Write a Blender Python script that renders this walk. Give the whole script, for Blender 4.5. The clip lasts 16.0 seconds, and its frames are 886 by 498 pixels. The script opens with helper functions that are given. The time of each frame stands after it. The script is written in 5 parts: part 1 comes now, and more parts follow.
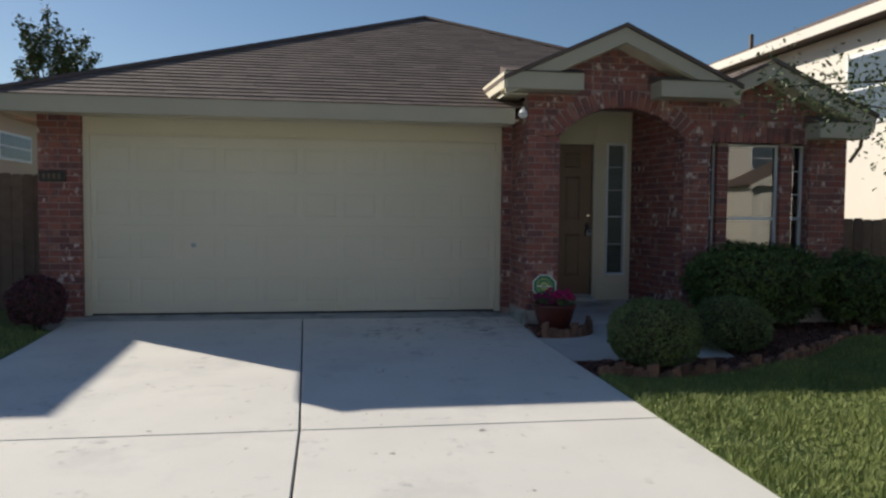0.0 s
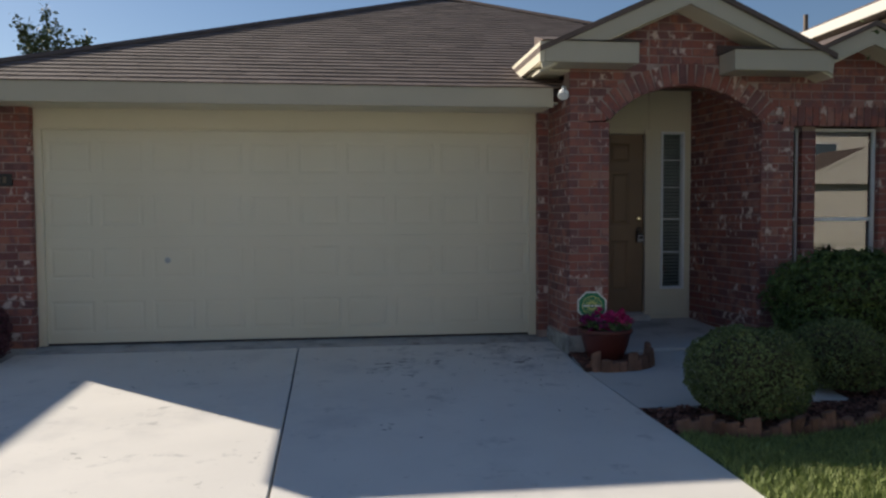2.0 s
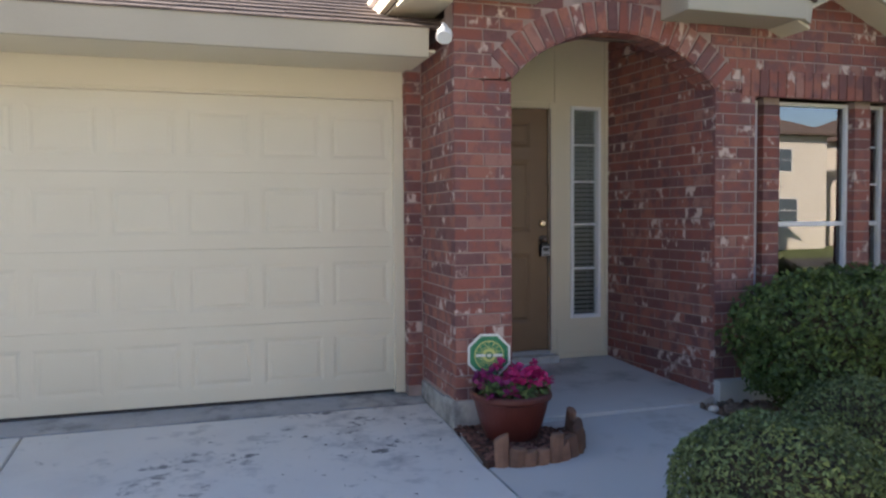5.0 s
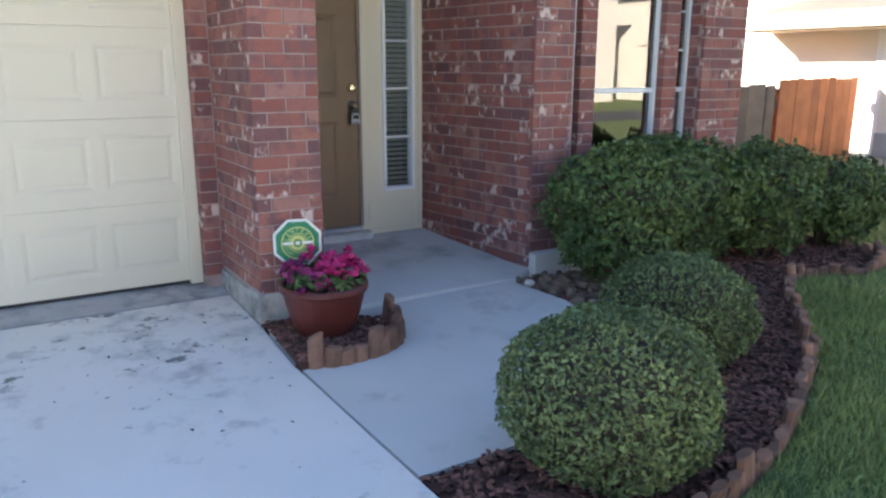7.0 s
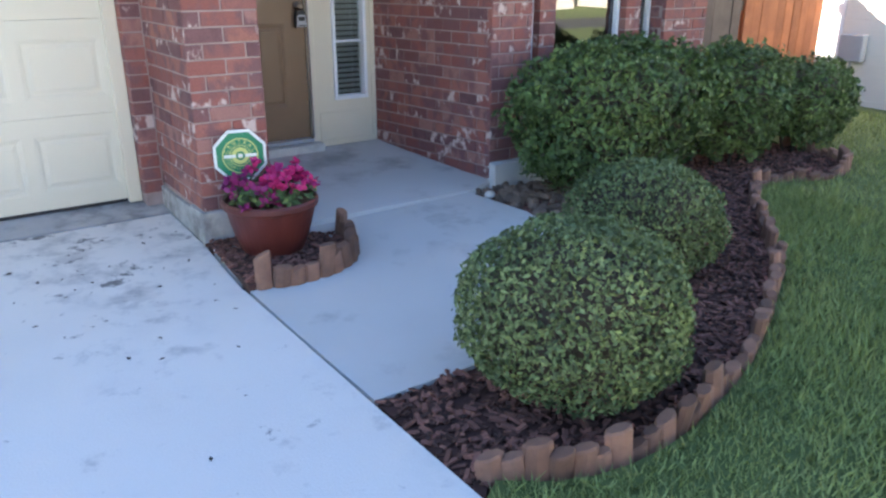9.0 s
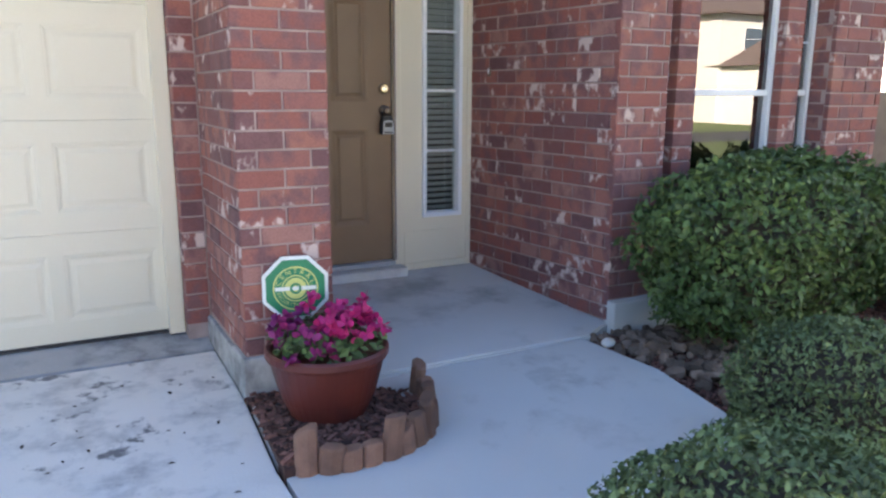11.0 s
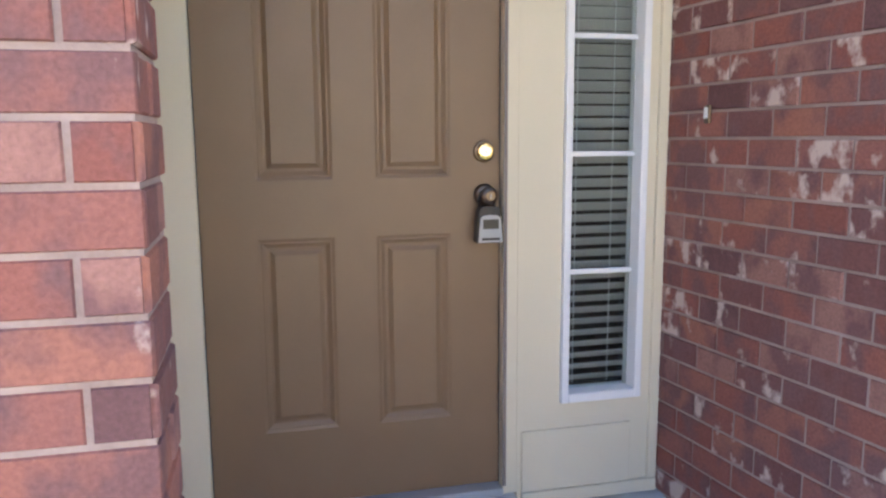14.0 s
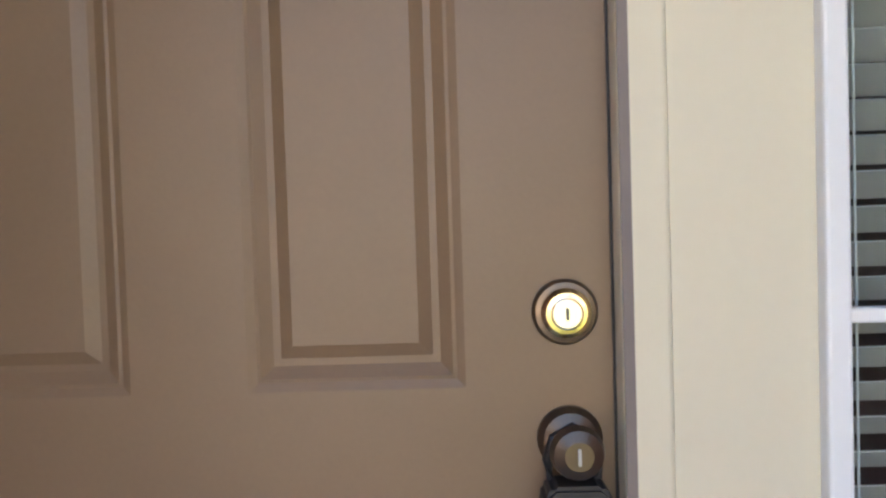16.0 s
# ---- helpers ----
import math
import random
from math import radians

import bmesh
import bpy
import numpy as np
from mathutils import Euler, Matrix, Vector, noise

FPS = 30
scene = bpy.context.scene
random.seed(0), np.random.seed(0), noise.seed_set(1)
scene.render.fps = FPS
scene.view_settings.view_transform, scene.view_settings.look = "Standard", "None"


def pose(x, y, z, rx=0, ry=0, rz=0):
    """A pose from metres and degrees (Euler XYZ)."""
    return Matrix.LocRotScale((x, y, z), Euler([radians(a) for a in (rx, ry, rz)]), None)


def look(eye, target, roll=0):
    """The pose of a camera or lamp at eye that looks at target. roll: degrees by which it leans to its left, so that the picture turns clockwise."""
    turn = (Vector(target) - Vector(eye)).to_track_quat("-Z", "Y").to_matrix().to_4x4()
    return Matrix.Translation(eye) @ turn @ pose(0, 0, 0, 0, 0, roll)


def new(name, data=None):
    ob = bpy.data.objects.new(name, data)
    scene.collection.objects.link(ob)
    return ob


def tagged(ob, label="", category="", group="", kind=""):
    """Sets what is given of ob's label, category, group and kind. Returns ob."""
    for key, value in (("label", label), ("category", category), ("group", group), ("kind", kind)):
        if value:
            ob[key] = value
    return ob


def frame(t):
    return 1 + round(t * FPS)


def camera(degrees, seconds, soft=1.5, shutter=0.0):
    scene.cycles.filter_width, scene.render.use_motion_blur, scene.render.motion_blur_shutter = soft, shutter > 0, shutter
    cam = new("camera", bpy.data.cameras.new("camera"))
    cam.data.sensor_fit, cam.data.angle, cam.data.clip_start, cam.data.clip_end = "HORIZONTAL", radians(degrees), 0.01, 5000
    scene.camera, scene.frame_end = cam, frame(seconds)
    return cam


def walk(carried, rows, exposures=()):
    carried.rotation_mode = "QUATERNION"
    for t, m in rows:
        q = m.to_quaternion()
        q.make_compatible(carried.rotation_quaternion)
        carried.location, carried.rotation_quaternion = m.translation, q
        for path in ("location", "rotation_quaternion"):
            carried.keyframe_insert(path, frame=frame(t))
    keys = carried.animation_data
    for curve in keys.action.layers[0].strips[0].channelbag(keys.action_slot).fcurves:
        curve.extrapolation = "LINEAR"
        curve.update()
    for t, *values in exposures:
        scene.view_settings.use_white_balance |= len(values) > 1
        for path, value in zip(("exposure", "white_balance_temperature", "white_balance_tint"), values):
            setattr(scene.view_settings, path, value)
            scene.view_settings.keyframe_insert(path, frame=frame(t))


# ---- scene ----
cam = camera(61.2, 16.0, soft=2.4)
PATH = [
    (0, (-0.561, -0.633, 1.285), (-0.26, 1.341, 1.182), 0.5),
    (0.5, (-0.547, -0.325, 1.242), (-0.284, 1.656, 1.151), 0.3),
    (1, (-0.501, 0.086, 1.231), (-0.257, 2.07, 1.146), 0.1),
    (1.5, (-0.429, 0.511, 1.268), (-0.192, 2.495, 1.177), -0.1),
    (2, (-0.329, 0.933, 1.282), (-0.089, 2.917, 1.191), -0.3),
    (2.5, (-0.246, 1.307, 1.279), (0.014, 3.288, 1.191), -0.5),
    (3, (-0.173, 1.735, 1.274), (0.139, 3.709, 1.185), -0.4),
    (5.5, (0.334, 3.609, 1.307), (1.025, 5.484, 1.208), -0.7),
    (6, (0.375, 3.727, 1.356), (1.186, 5.548, 1.186), -0.8),
    (6.5, (0.419, 3.776, 1.394), (1.348, 5.52, 1.085), -0.5),
    (7, (0.432, 3.845, 1.391), (1.46, 5.493, 0.917), 0.2),
    (7.5, (0.441, 3.873, 1.386), (1.517, 5.435, 0.754), 0.5),
    (8, (0.453, 3.891, 1.377), (1.548, 5.402, 0.658), 0.7),
    (10.5, (0.937, 4.536, 1.226), (1.912, 6.206, 0.715), -0.5),
    (11, (1.062, 4.838, 1.226), (1.973, 6.57, 0.81), 0.3),
    (11.5, (1.172, 5.196, 1.227), (1.99, 6.99, 0.893), 0.2),
    (12, (1.332, 5.547, 1.227), (2.095, 7.374, 0.942), -0.3),
    (12.5, (1.542, 5.94, 1.239), (2.357, 7.743, 0.948), -0.8),
    (13, (1.83, 6.288, 1.251), (2.603, 8.107, 0.941), -1.0),
    (13.5, (2.077, 6.646, 1.26), (2.723, 8.514, 0.958), -0.9),
    (14, (2.242, 6.93, 1.271), (2.708, 8.853, 0.979), -0.4),
    (14.5, (2.452, 7.318, 1.31), (2.745, 9.274, 1.013), -0.8),
    (15, (2.612, 7.682, 1.328), (2.749, 9.658, 1.047), -0.6),
    (15.5, (2.714, 8.024, 1.323), (2.746, 10.013, 1.119), -0.2),
    (16, (2.8, 8.354, 1.325), (2.752, 10.353, 1.262), -1.8),
]
EXPOSURE = [(0.0, 0.25, 6400, 10), (1.5, 0.33, 6500, 11), (3.0, 0.65, 6650, 15), (5.4, 2.15, 6850, 19), (6.5, 2.5, 6750, 15), (8.0, 3.05, 6300, 14), (10.5, 3.1, 6550, 16), (11.5, 2.9, 6700, 18), (12.5, 2.9, 6900, 20), (13.4, 3.25, 7150, 22), (14.0, 3.65, 7050, 21), (15.0, 3.88, 6900, 18), (16.0, 3.72, 7050, 19)]
walk(cam, [(t, look(eye, target, roll)) for t, eye, target, roll in PATH], EXPOSURE)

# world and sun: the sun stands behind the house, to its left, about 27 degrees high
SUN = Vector((1.40, -1.28, -1.0)).normalized()
sun_el = math.asin(-SUN.z)
world = bpy.data.worlds.new("world")
scene.world = world
world.use_nodes = True
wn = world.node_tree
sky = wn.nodes.new("ShaderNodeTexSky")
sky.sky_type, sky.sun_disc = "NISHITA", False
sky.sun_elevation, sky.sun_rotation = sun_el, math.atan2(-SUN.x, -SUN.y)
sky.dust_density, sky.ozone_density, sky.air_density = 0.3, 3.5, 1.0
wn.links.new(sky.outputs[0], wn.nodes["Background"].inputs[0])
wn.nodes["Background"].inputs[1].default_value = 0.066
sun = new("sun", bpy.data.lights.new("sun", "SUN"))
sun.data.energy, sun.data.angle, sun.data.color = 5.0, radians(0.6), (1.0, 0.91, 0.76)
sun.matrix_world = look((0, 0, 0), SUN)


# ---- building helpers ----
def mesh_of(name, bm):
    me = bpy.data.meshes.new(name)
    bmesh.ops.recalc_face_normals(bm, faces=bm.faces)
    bm.to_mesh(me)
    bm.free()
    return me


def part(name, bm, material, parent=None, label=""):
    """Link a bmesh as one mesh object, under a thing or a part."""
    ob = new(name, mesh_of(name, bm))
    ob.data.materials.append(material)
    ob.parent = parent
    if label:
        ob["label"] = label
    return ob


def structure(name, bm, material, label):
    return tagged(part(name, bm, material), label, name.split("_")[0], kind="structure")


def thing(name, at, label, category, group="", turn=0):
    ob = new(name)
    ob.empty_display_size = 0.1
    ob.matrix_world = pose(*at, 0, 0, turn)
    return tagged(ob, label, category, group)


def box(bm, x0, x1, y0, y1, z0, z1, bevel=0.0):
    m = Matrix.Translation(((x0 + x1) / 2, (y0 + y1) / 2, (z0 + z1) / 2)) @ Matrix.Diagonal((abs(x1 - x0), abs(y1 - y0), abs(z1 - z0), 1))
    made = bmesh.ops.create_cube(bm, size=1, matrix=m)
    if bevel:
        edges = list({e for v in made["verts"] for e in v.link_edges})
        bmesh.ops.bevel(bm, geom=edges, offset=bevel, segments=2, affect="EDGES", profile=0.5)
    return bm


def boxes(*rows, bevel=0.0):
    bm = bmesh.new()
    for r in rows:
        box(bm, *r, bevel=bevel)
    return bm


def prism(bm, pts, axis, a, b):
    """A flat outline in the plane across axis (0 x, 1 y, 2 z), drawn out from a to b."""
    def put(p, h):
        q = list(p)
        q.insert(axis, h)
        return bm.verts.new(q)
    lo, hi = [put(p, a) for p in pts], [put(p, b) for p in pts]
    n = len(pts)
    bm.faces.new(lo[::-1]), bm.faces.new(hi)
    for i in range(n):
        bm.faces.new((lo[i], lo[(i + 1) % n], hi[(i + 1) % n], hi[i]))
    return bm


def lathe(bm, profile, at, steps=24):
    rings = [[bm.verts.new((at[0] + r * math.cos(2 * math.pi * i / steps), at[1] + r * math.sin(2 * math.pi * i / steps), at[2] + z)) for i in range(steps)] for r, z in profile]
    for a, b in zip(rings, rings[1:]):
        for i in range(steps):
            bm.faces.new((a[i], a[(i + 1) % steps], b[(i + 1) % steps], b[i]))
    bm.faces.new(rings[0][::-1]), bm.faces.new(rings[-1])
    return bm


def tube(bm, path, radius, steps=8):
    rings = []
    for i, p in enumerate(path):
        d = Vector(path[min(i + 1, len(path) - 1)]) - Vector(path[max(i - 1, 0)])
        q = d.to_track_quat("Z", "Y")
        r = radius[i] if isinstance(radius, (list, tuple)) else radius
        rings.append([bm.verts.new(Vector(p) + q @ Vector((r * math.cos(2 * math.pi * k / steps), r * math.sin(2 * math.pi * k / steps), 0))) for k in range(steps)])
    for a, b in zip(rings, rings[1:]):
        for k in range(steps):
            bm.faces.new((a[k], a[(k + 1) % steps], b[(k + 1) % steps], b[k]))
    bm.faces.new(rings[0][::-1]), bm.faces.new(rings[-1])
    return bm


def cyl(bm, a, b, r, steps=16):
    return tube(bm, [a, b], r, steps)


# ---- materials ----
def material(name, colour, rough=0.8, metal=0.0, second=None, scale=4.0, fine=60.0, bump=0.2, contrast=0.5, vary=0.0, island=False, spec=0.5):
    """Paint, stone or wood: a colour that wanders at two scales, with fine relief. vary: how far single pieces differ."""
    m = bpy.data.materials.new(name)
    m.use_nodes = True
    nt, b = m.node_tree, m.node_tree.nodes["Principled BSDF"]
    nd, ln = nt.nodes.new, nt.links.new
    geo = nd("ShaderNodeNewGeometry")
    big, small, mix = nd("ShaderNodeTexNoise"), nd("ShaderNodeTexNoise"), nd("ShaderNodeMix")
    mix.data_type = "RGBA"
    for n, s, d in ((big, scale, 6), (small, fine, 4)):
        n.inputs["Scale"].default_value, n.inputs["Detail"].default_value = s, d
        ln(geo.outputs["Position"], n.inputs["Vector"])
    ramp = nd("ShaderNodeValToRGB")
    ramp.color_ramp.elements[0].position, ramp.color_ramp.elements[1].position = 0.5 - 0.5 * (1 - contrast) - 0.02, 0.5 + 0.5 * (1 - contrast) + 0.02
    add = nd("ShaderNodeMath")
    add.operation = "MULTIPLY_ADD"
    ln(small.outputs["Fac"], add.inputs[0])
    add.inputs[1].default_value = 0.3
    sub = nd("ShaderNodeMath")
    sub.operation = "SUBTRACT"
    ln(big.outputs["Fac"], sub.inputs[0])
    sub.inputs[1].default_value = 0.15
    ln(sub.outputs[0], add.inputs[2])
    ln(add.outputs[0], ramp.inputs[0])
    ln(ramp.outputs[0], mix.inputs["Factor"])
    second = second or tuple(c * 0.82 for c in colour)
    mix.inputs["A"].default_value, mix.inputs["B"].default_value = (*second, 1), (*colour, 1)
    out = mix.outputs["Result"]
    if vary:
        hsv = nd("ShaderNodeHueSaturation")
        info = None if island else nd("ShaderNodeObjectInfo")
        rnd = geo.outputs["Random Per Island"] if island else info.outputs["Random"]
        rng = nd("ShaderNodeMapRange")
        rng.inputs["To Min"].default_value, rng.inputs["To Max"].default_value = 1 - vary, 1 + vary
        ln(rnd, rng.inputs["Value"])
        ln(rng.outputs[0], hsv.inputs["Value"])
        ln(out, hsv.inputs["Color"])
        out = hsv.outputs["Color"]
    ln(out, b.inputs["Base Color"])
    b.inputs["Roughness"].default_value, b.inputs["Metallic"].default_value = rough, metal
    b.inputs["Specular IOR Level"].default_value = spec
    bp = nd("ShaderNodeBump")
    bp.inputs["Strength"].default_value, bp.inputs["Distance"].default_value = bump, 0.004
    ln(small.outputs["Fac"], bp.inputs["Height"])
    ln(bp.outputs[0], b.inputs["Normal"])
    return m


def brick_material(name, island):
    """Red clay brick, each one of its own shade, some dark, some smeared with white."""
    m = bpy.data.materials.new(name)
    m.use_nodes = True
    nt, b = m.node_tree, m.node_tree.nodes["Principled BSDF"]
    nd, ln = nt.nodes.new, nt.links.new
    geo = nd("ShaderNodeNewGeometry")
    rnd = geo.outputs["Random Per Island"] if island else nd("ShaderNodeObjectInfo").outputs["Random"]
    ramp = nd("ShaderNodeValToRGB")
    cr = ramp.color_ramp
    cr.interpolation = "CONSTANT"
    shades = [(0.0, (0.37, 0.135, 0.105)), (0.18, (0.42, 0.165, 0.125)), (0.32, (0.33, 0.115, 0.09)), (0.46, (0.44, 0.18, 0.13)), (0.58, (0.25, 0.105, 0.095)), (0.68, (0.38, 0.15, 0.12)), (0.80, (0.44, 0.22, 0.18)), (0.92, (0.19, 0.09, 0.09))]
    while len(cr.elements) < len(shades):
        cr.elements.new(0.5)
    for e, (p, c) in zip(cr.elements, shades):
        e.position, e.color = p, (*c, 1)
    ln(rnd, ramp.inputs[0])
    blot, grain = nd("ShaderNodeTexNoise"), nd("ShaderNodeTexNoise")
    for n, s in ((blot, 15.0), (grain, 130.0)):
        n.inputs["Scale"].default_value, n.inputs["Detail"].default_value = s, 5
        ln(geo.outputs["Position"], n.inputs["Vector"])
    # broad darker bands within a brick
    squash, band, bandr, bmix = nd("ShaderNodeMapping"), nd("ShaderNodeTexNoise"), nd("ShaderNodeValToRGB"), nd("ShaderNodeMix")
    squash.inputs["Scale"].default_value = (1.0, 1.0, 0.75)
    ln(geo.outputs["Position"], squash.inputs["Vector"])
    ln(squash.outputs[0], band.inputs["Vector"])
    ln(squash.outputs[0], blot.inputs["Vector"])
    band.inputs["Scale"].default_value, band.inputs["Detail"].default_value = 11.0, 3
    bandr.color_ramp.elements[0].position, bandr.color_ramp.elements[1].position = 0.45, 0.62
    ln(band.outputs["Fac"], bandr.inputs[0])
    bmix.data_type = "RGBA"
    ln(bandr.outputs[0], bmix.inputs["Factor"])
    ln(ramp.outputs[0], bmix.inputs["A"])
    bmix.inputs["B"].default_value = (0.25, 0.12, 0.115, 1)
    # white smears on some bricks only
    pick = nd("ShaderNodeMath")
    pick.operation = "MULTIPLY"
    ln(rnd, pick.inputs[0])
    pick.inputs[1].default_value = 37.0
    frac = nd("ShaderNodeMath")
    frac.operation = "FRACT"
    ln(pick.outputs[0], frac.inputs[0])
    thr = nd("ShaderNodeMapRange")
    thr.inputs["From Min"].default_value, thr.inputs["From Max"].default_value = 0.0, 1.0
    thr.inputs["To Min"].default_value, thr.inputs["To Max"].default_value = -0.32, 0.062
    ln(frac.outputs[0], thr.inputs["Value"])
    s = nd("ShaderNodeMath")
    s.operation = "ADD"
    ln(blot.outputs["Fac"], s.inputs[0])
    ln(thr.outputs[0], s.inputs[1])
    wr = nd("ShaderNodeValToRGB")
    wr.color_ramp.elements[0].position, wr.color_ramp.elements[1].position = 0.555, 0.645
    ln(s.outputs[0], wr.inputs[0])
    mix = nd("ShaderNodeMix")
    mix.data_type = "RGBA"
    ln(wr.outputs[0], mix.inputs["Factor"])
    dirt = nd("ShaderNodeMix")
    dirt.data_type, dirt.blend_type = "RGBA", "MULTIPLY"
    dirt.inputs["Factor"].default_value = 0.55
    ln(bmix.outputs["Result"], dirt.inputs["A"])
    ln(grain.outputs["Fac"], dirt.inputs["B"])
    gain = nd("ShaderNodeMix")
    gain.data_type, gain.blend_type = "RGBA", "MULTIPLY"
    gain.inputs["Factor"].default_value = 1.0
    ln(dirt.outputs["Result"], gain.inputs["A"])
    gain.inputs["B"].default_value = (1.06, 1.02, 1.03, 1)
    ln(gain.outputs["Result"], mix.inputs["A"])
    mix.inputs["B"].default_value = (0.60, 0.47, 0.42, 1)
    ln(mix.outputs["Result"], b.inputs["Base Color"])
    b.inputs["Roughness"].default_value = 0.85
    bp = nd("ShaderNodeBump")
    bp.inputs["Strength"].default_value, bp.inputs["Distance"].default_value = 0.6, 0.004
    ln(grain.outputs["Fac"], bp.inputs["Height"])
    ln(bp.outputs[0], b.inputs["Normal"])
    return m


def glass_material(name, ior=1.6, tint=(0.9, 0.95, 0.95)):
    m = bpy.data.materials.new(name)
    m.use_nodes = True
    nt = m.node_tree
    nd, ln = nt.nodes.new, nt.links.new
    fr, tr, gl, mx = nd("ShaderNodeFresnel"), nd("ShaderNodeBsdfTransparent"), nd("ShaderNodeBsdfGlossy"), nd("ShaderNodeMixShader")
    fr.inputs["IOR"].default_value = ior
    tr.inputs["Color"].default_value = (*tint, 1)
    gl.inputs["Roughness"].default_value = 0.0
    ln(fr.outputs[0], mx.inputs[0])
    ln(tr.outputs[0], mx.inputs[1])
    ln(gl.outputs[0], mx.inputs[2])
    ln(mx.outputs[0], nt.nodes["Material Output"].inputs["Surface"])
    return m


BRICK, BRICK_I = brick_material("brick", False), brick_material("brick_joined", True)
MORTAR = material("mortar", (0.42, 0.32, 0.29), 0.95, second=(0.29, 0.21, 0.19), scale=7, fine=150, bump=0.5, contrast=0.65)
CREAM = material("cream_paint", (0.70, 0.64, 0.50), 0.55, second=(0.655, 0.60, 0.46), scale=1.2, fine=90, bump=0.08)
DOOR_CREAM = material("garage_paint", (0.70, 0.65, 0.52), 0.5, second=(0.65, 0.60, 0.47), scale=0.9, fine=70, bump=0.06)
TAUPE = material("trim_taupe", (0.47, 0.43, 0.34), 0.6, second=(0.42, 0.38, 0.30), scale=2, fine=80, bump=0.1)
BROWN = material("door_brown", (0.222, 0.142, 0.083), 0.45, second=(0.19, 0.12, 0.07), scale=3.5, fine=160, bump=0.05)
WHITE = material("white_vinyl", (0.80, 0.82, 0.84), 0.4, second=(0.74, 0.76, 0.78), bump=0.03)
def stained(m, scale, lo, hi, dark, spot=None):
    """Adds blotchy old stains, of their own shape, to a concrete."""
    nt = m.node_tree
    nd, ln = nt.nodes.new, nt.links.new
    b = nt.nodes["Principled BSDF"]
    src = b.inputs["Base Color"].links[0].from_socket
    geo, n, n2, r, mx = nd("ShaderNodeNewGeometry"), nd("ShaderNodeTexNoise"), nd("ShaderNodeTexNoise"), nd("ShaderNodeValToRGB"), nd("ShaderNodeMix")
    for q, sc, det in ((n, scale, 12), (n2, scale * 0.28, 3)):
        q.inputs["Scale"].default_value, q.inputs["Detail"].default_value, q.inputs["Roughness"].default_value = sc, det, 0.68
        ln(geo.outputs["Position"], q.inputs["Vector"])
    mul = nd("ShaderNodeMath")
    mul.operation = "MULTIPLY"
    ln(n.outputs["Fac"], mul.inputs[0])
    ln(n2.outputs["Fac"], mul.inputs[1])
    r.color_ramp.elements[0].position, r.color_ramp.elements[1].position = lo, hi
    level = mul.outputs[0]
    if spot:
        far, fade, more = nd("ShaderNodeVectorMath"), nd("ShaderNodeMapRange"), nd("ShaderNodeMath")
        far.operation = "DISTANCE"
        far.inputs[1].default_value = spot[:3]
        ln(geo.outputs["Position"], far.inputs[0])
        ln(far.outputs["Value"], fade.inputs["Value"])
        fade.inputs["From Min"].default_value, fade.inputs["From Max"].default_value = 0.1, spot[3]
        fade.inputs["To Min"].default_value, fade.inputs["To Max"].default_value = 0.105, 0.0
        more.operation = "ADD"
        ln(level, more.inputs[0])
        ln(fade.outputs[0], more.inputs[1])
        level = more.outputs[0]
    ln(level, r.inputs[0])
    mx.data_type, mx.blend_type = "RGBA", "MULTIPLY"
    ln(r.outputs[0], mx.inputs["Factor"])
    ln(src, mx.inputs["A"])
    mx.inputs["B"].default_value = (*dark, 1)
    ln(mx.outputs["Result"], b.inputs["Base Color"])
    return m


CONCRETE = material("concrete", (0.77, 0.745, 0.70), 0.9, second=(0.68, 0.66, 0.625), scale=1.3, fine=120, bump=0.35, contrast=0.45)
WALKWAY = material("walk_concrete", (0.60, 0.60, 0.58), 0.9, second=(0.52, 0.525, 0.51), scale=1.6, fine=140, bump=0.3, contrast=0.4)
stained(CONCRETE, 2.2, 0.26, 0.42, (0.86, 0.865, 0.88))
stained(CONCRETE, 7.5, 0.33, 0.47, (0.60, 0.61, 0.63), (1.25, 7.9, -0.05, 2.0))
stained(CONCRETE, 13.0, 0.385, 0.45, (0.26, 0.26, 0.27), (1.2, 8.25, -0.03, 1.3))
stained(CONCRETE, 10.0, 0.385, 0.46, (0.36, 0.36, 0.37), (0.05, 7.55, -0.06, 0.55))
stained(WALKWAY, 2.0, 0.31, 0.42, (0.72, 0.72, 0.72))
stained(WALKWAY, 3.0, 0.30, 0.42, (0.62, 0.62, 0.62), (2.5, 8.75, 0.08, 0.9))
APRON = material("apron_concrete", (0.50, 0.495, 0.48), 0.9, second=(0.36, 0.36, 0.355), scale=3.5, fine=110, bump=0.4, contrast=0.6)
stained(APRON, 6.0, 0.24, 0.36, (0.55, 0.55, 0.56))
BASE = material("foundation", (0.50, 0.49, 0.465), 0.9, second=(0.33, 0.32, 0.30), scale=4, bump=0.3)
DARK = material("dark_joint", (0.035, 0.032, 0.03), 0.9)
stained(BASE, 5.0, 0.24, 0.34, (0.5, 0.5, 0.5))
SHINGLE = material("shingle", (0.155, 0.115, 0.10), 0.95, second=(0.12, 0.09, 0.08), scale=3, fine=160, bump=0.6, vary=0.22, island=True)
GLASS = glass_material("window_glass", 2.9)
LITE = glass_material("side_glass", 1.5)
# near-black colour puts the gloom of unlit interiors into their walls
ROOM = material("room_unlit_paint", (0.06, 0.055, 0.05), 0.9)
BLIND = material("blind_slat", (0.52, 0.51, 0.505), 0.5, bump=0.02)
BRASS = material("brass", (0.88, 0.76, 0.52), 0.2, 1.0, second=(0.76, 0.60, 0.33), bump=0.02)
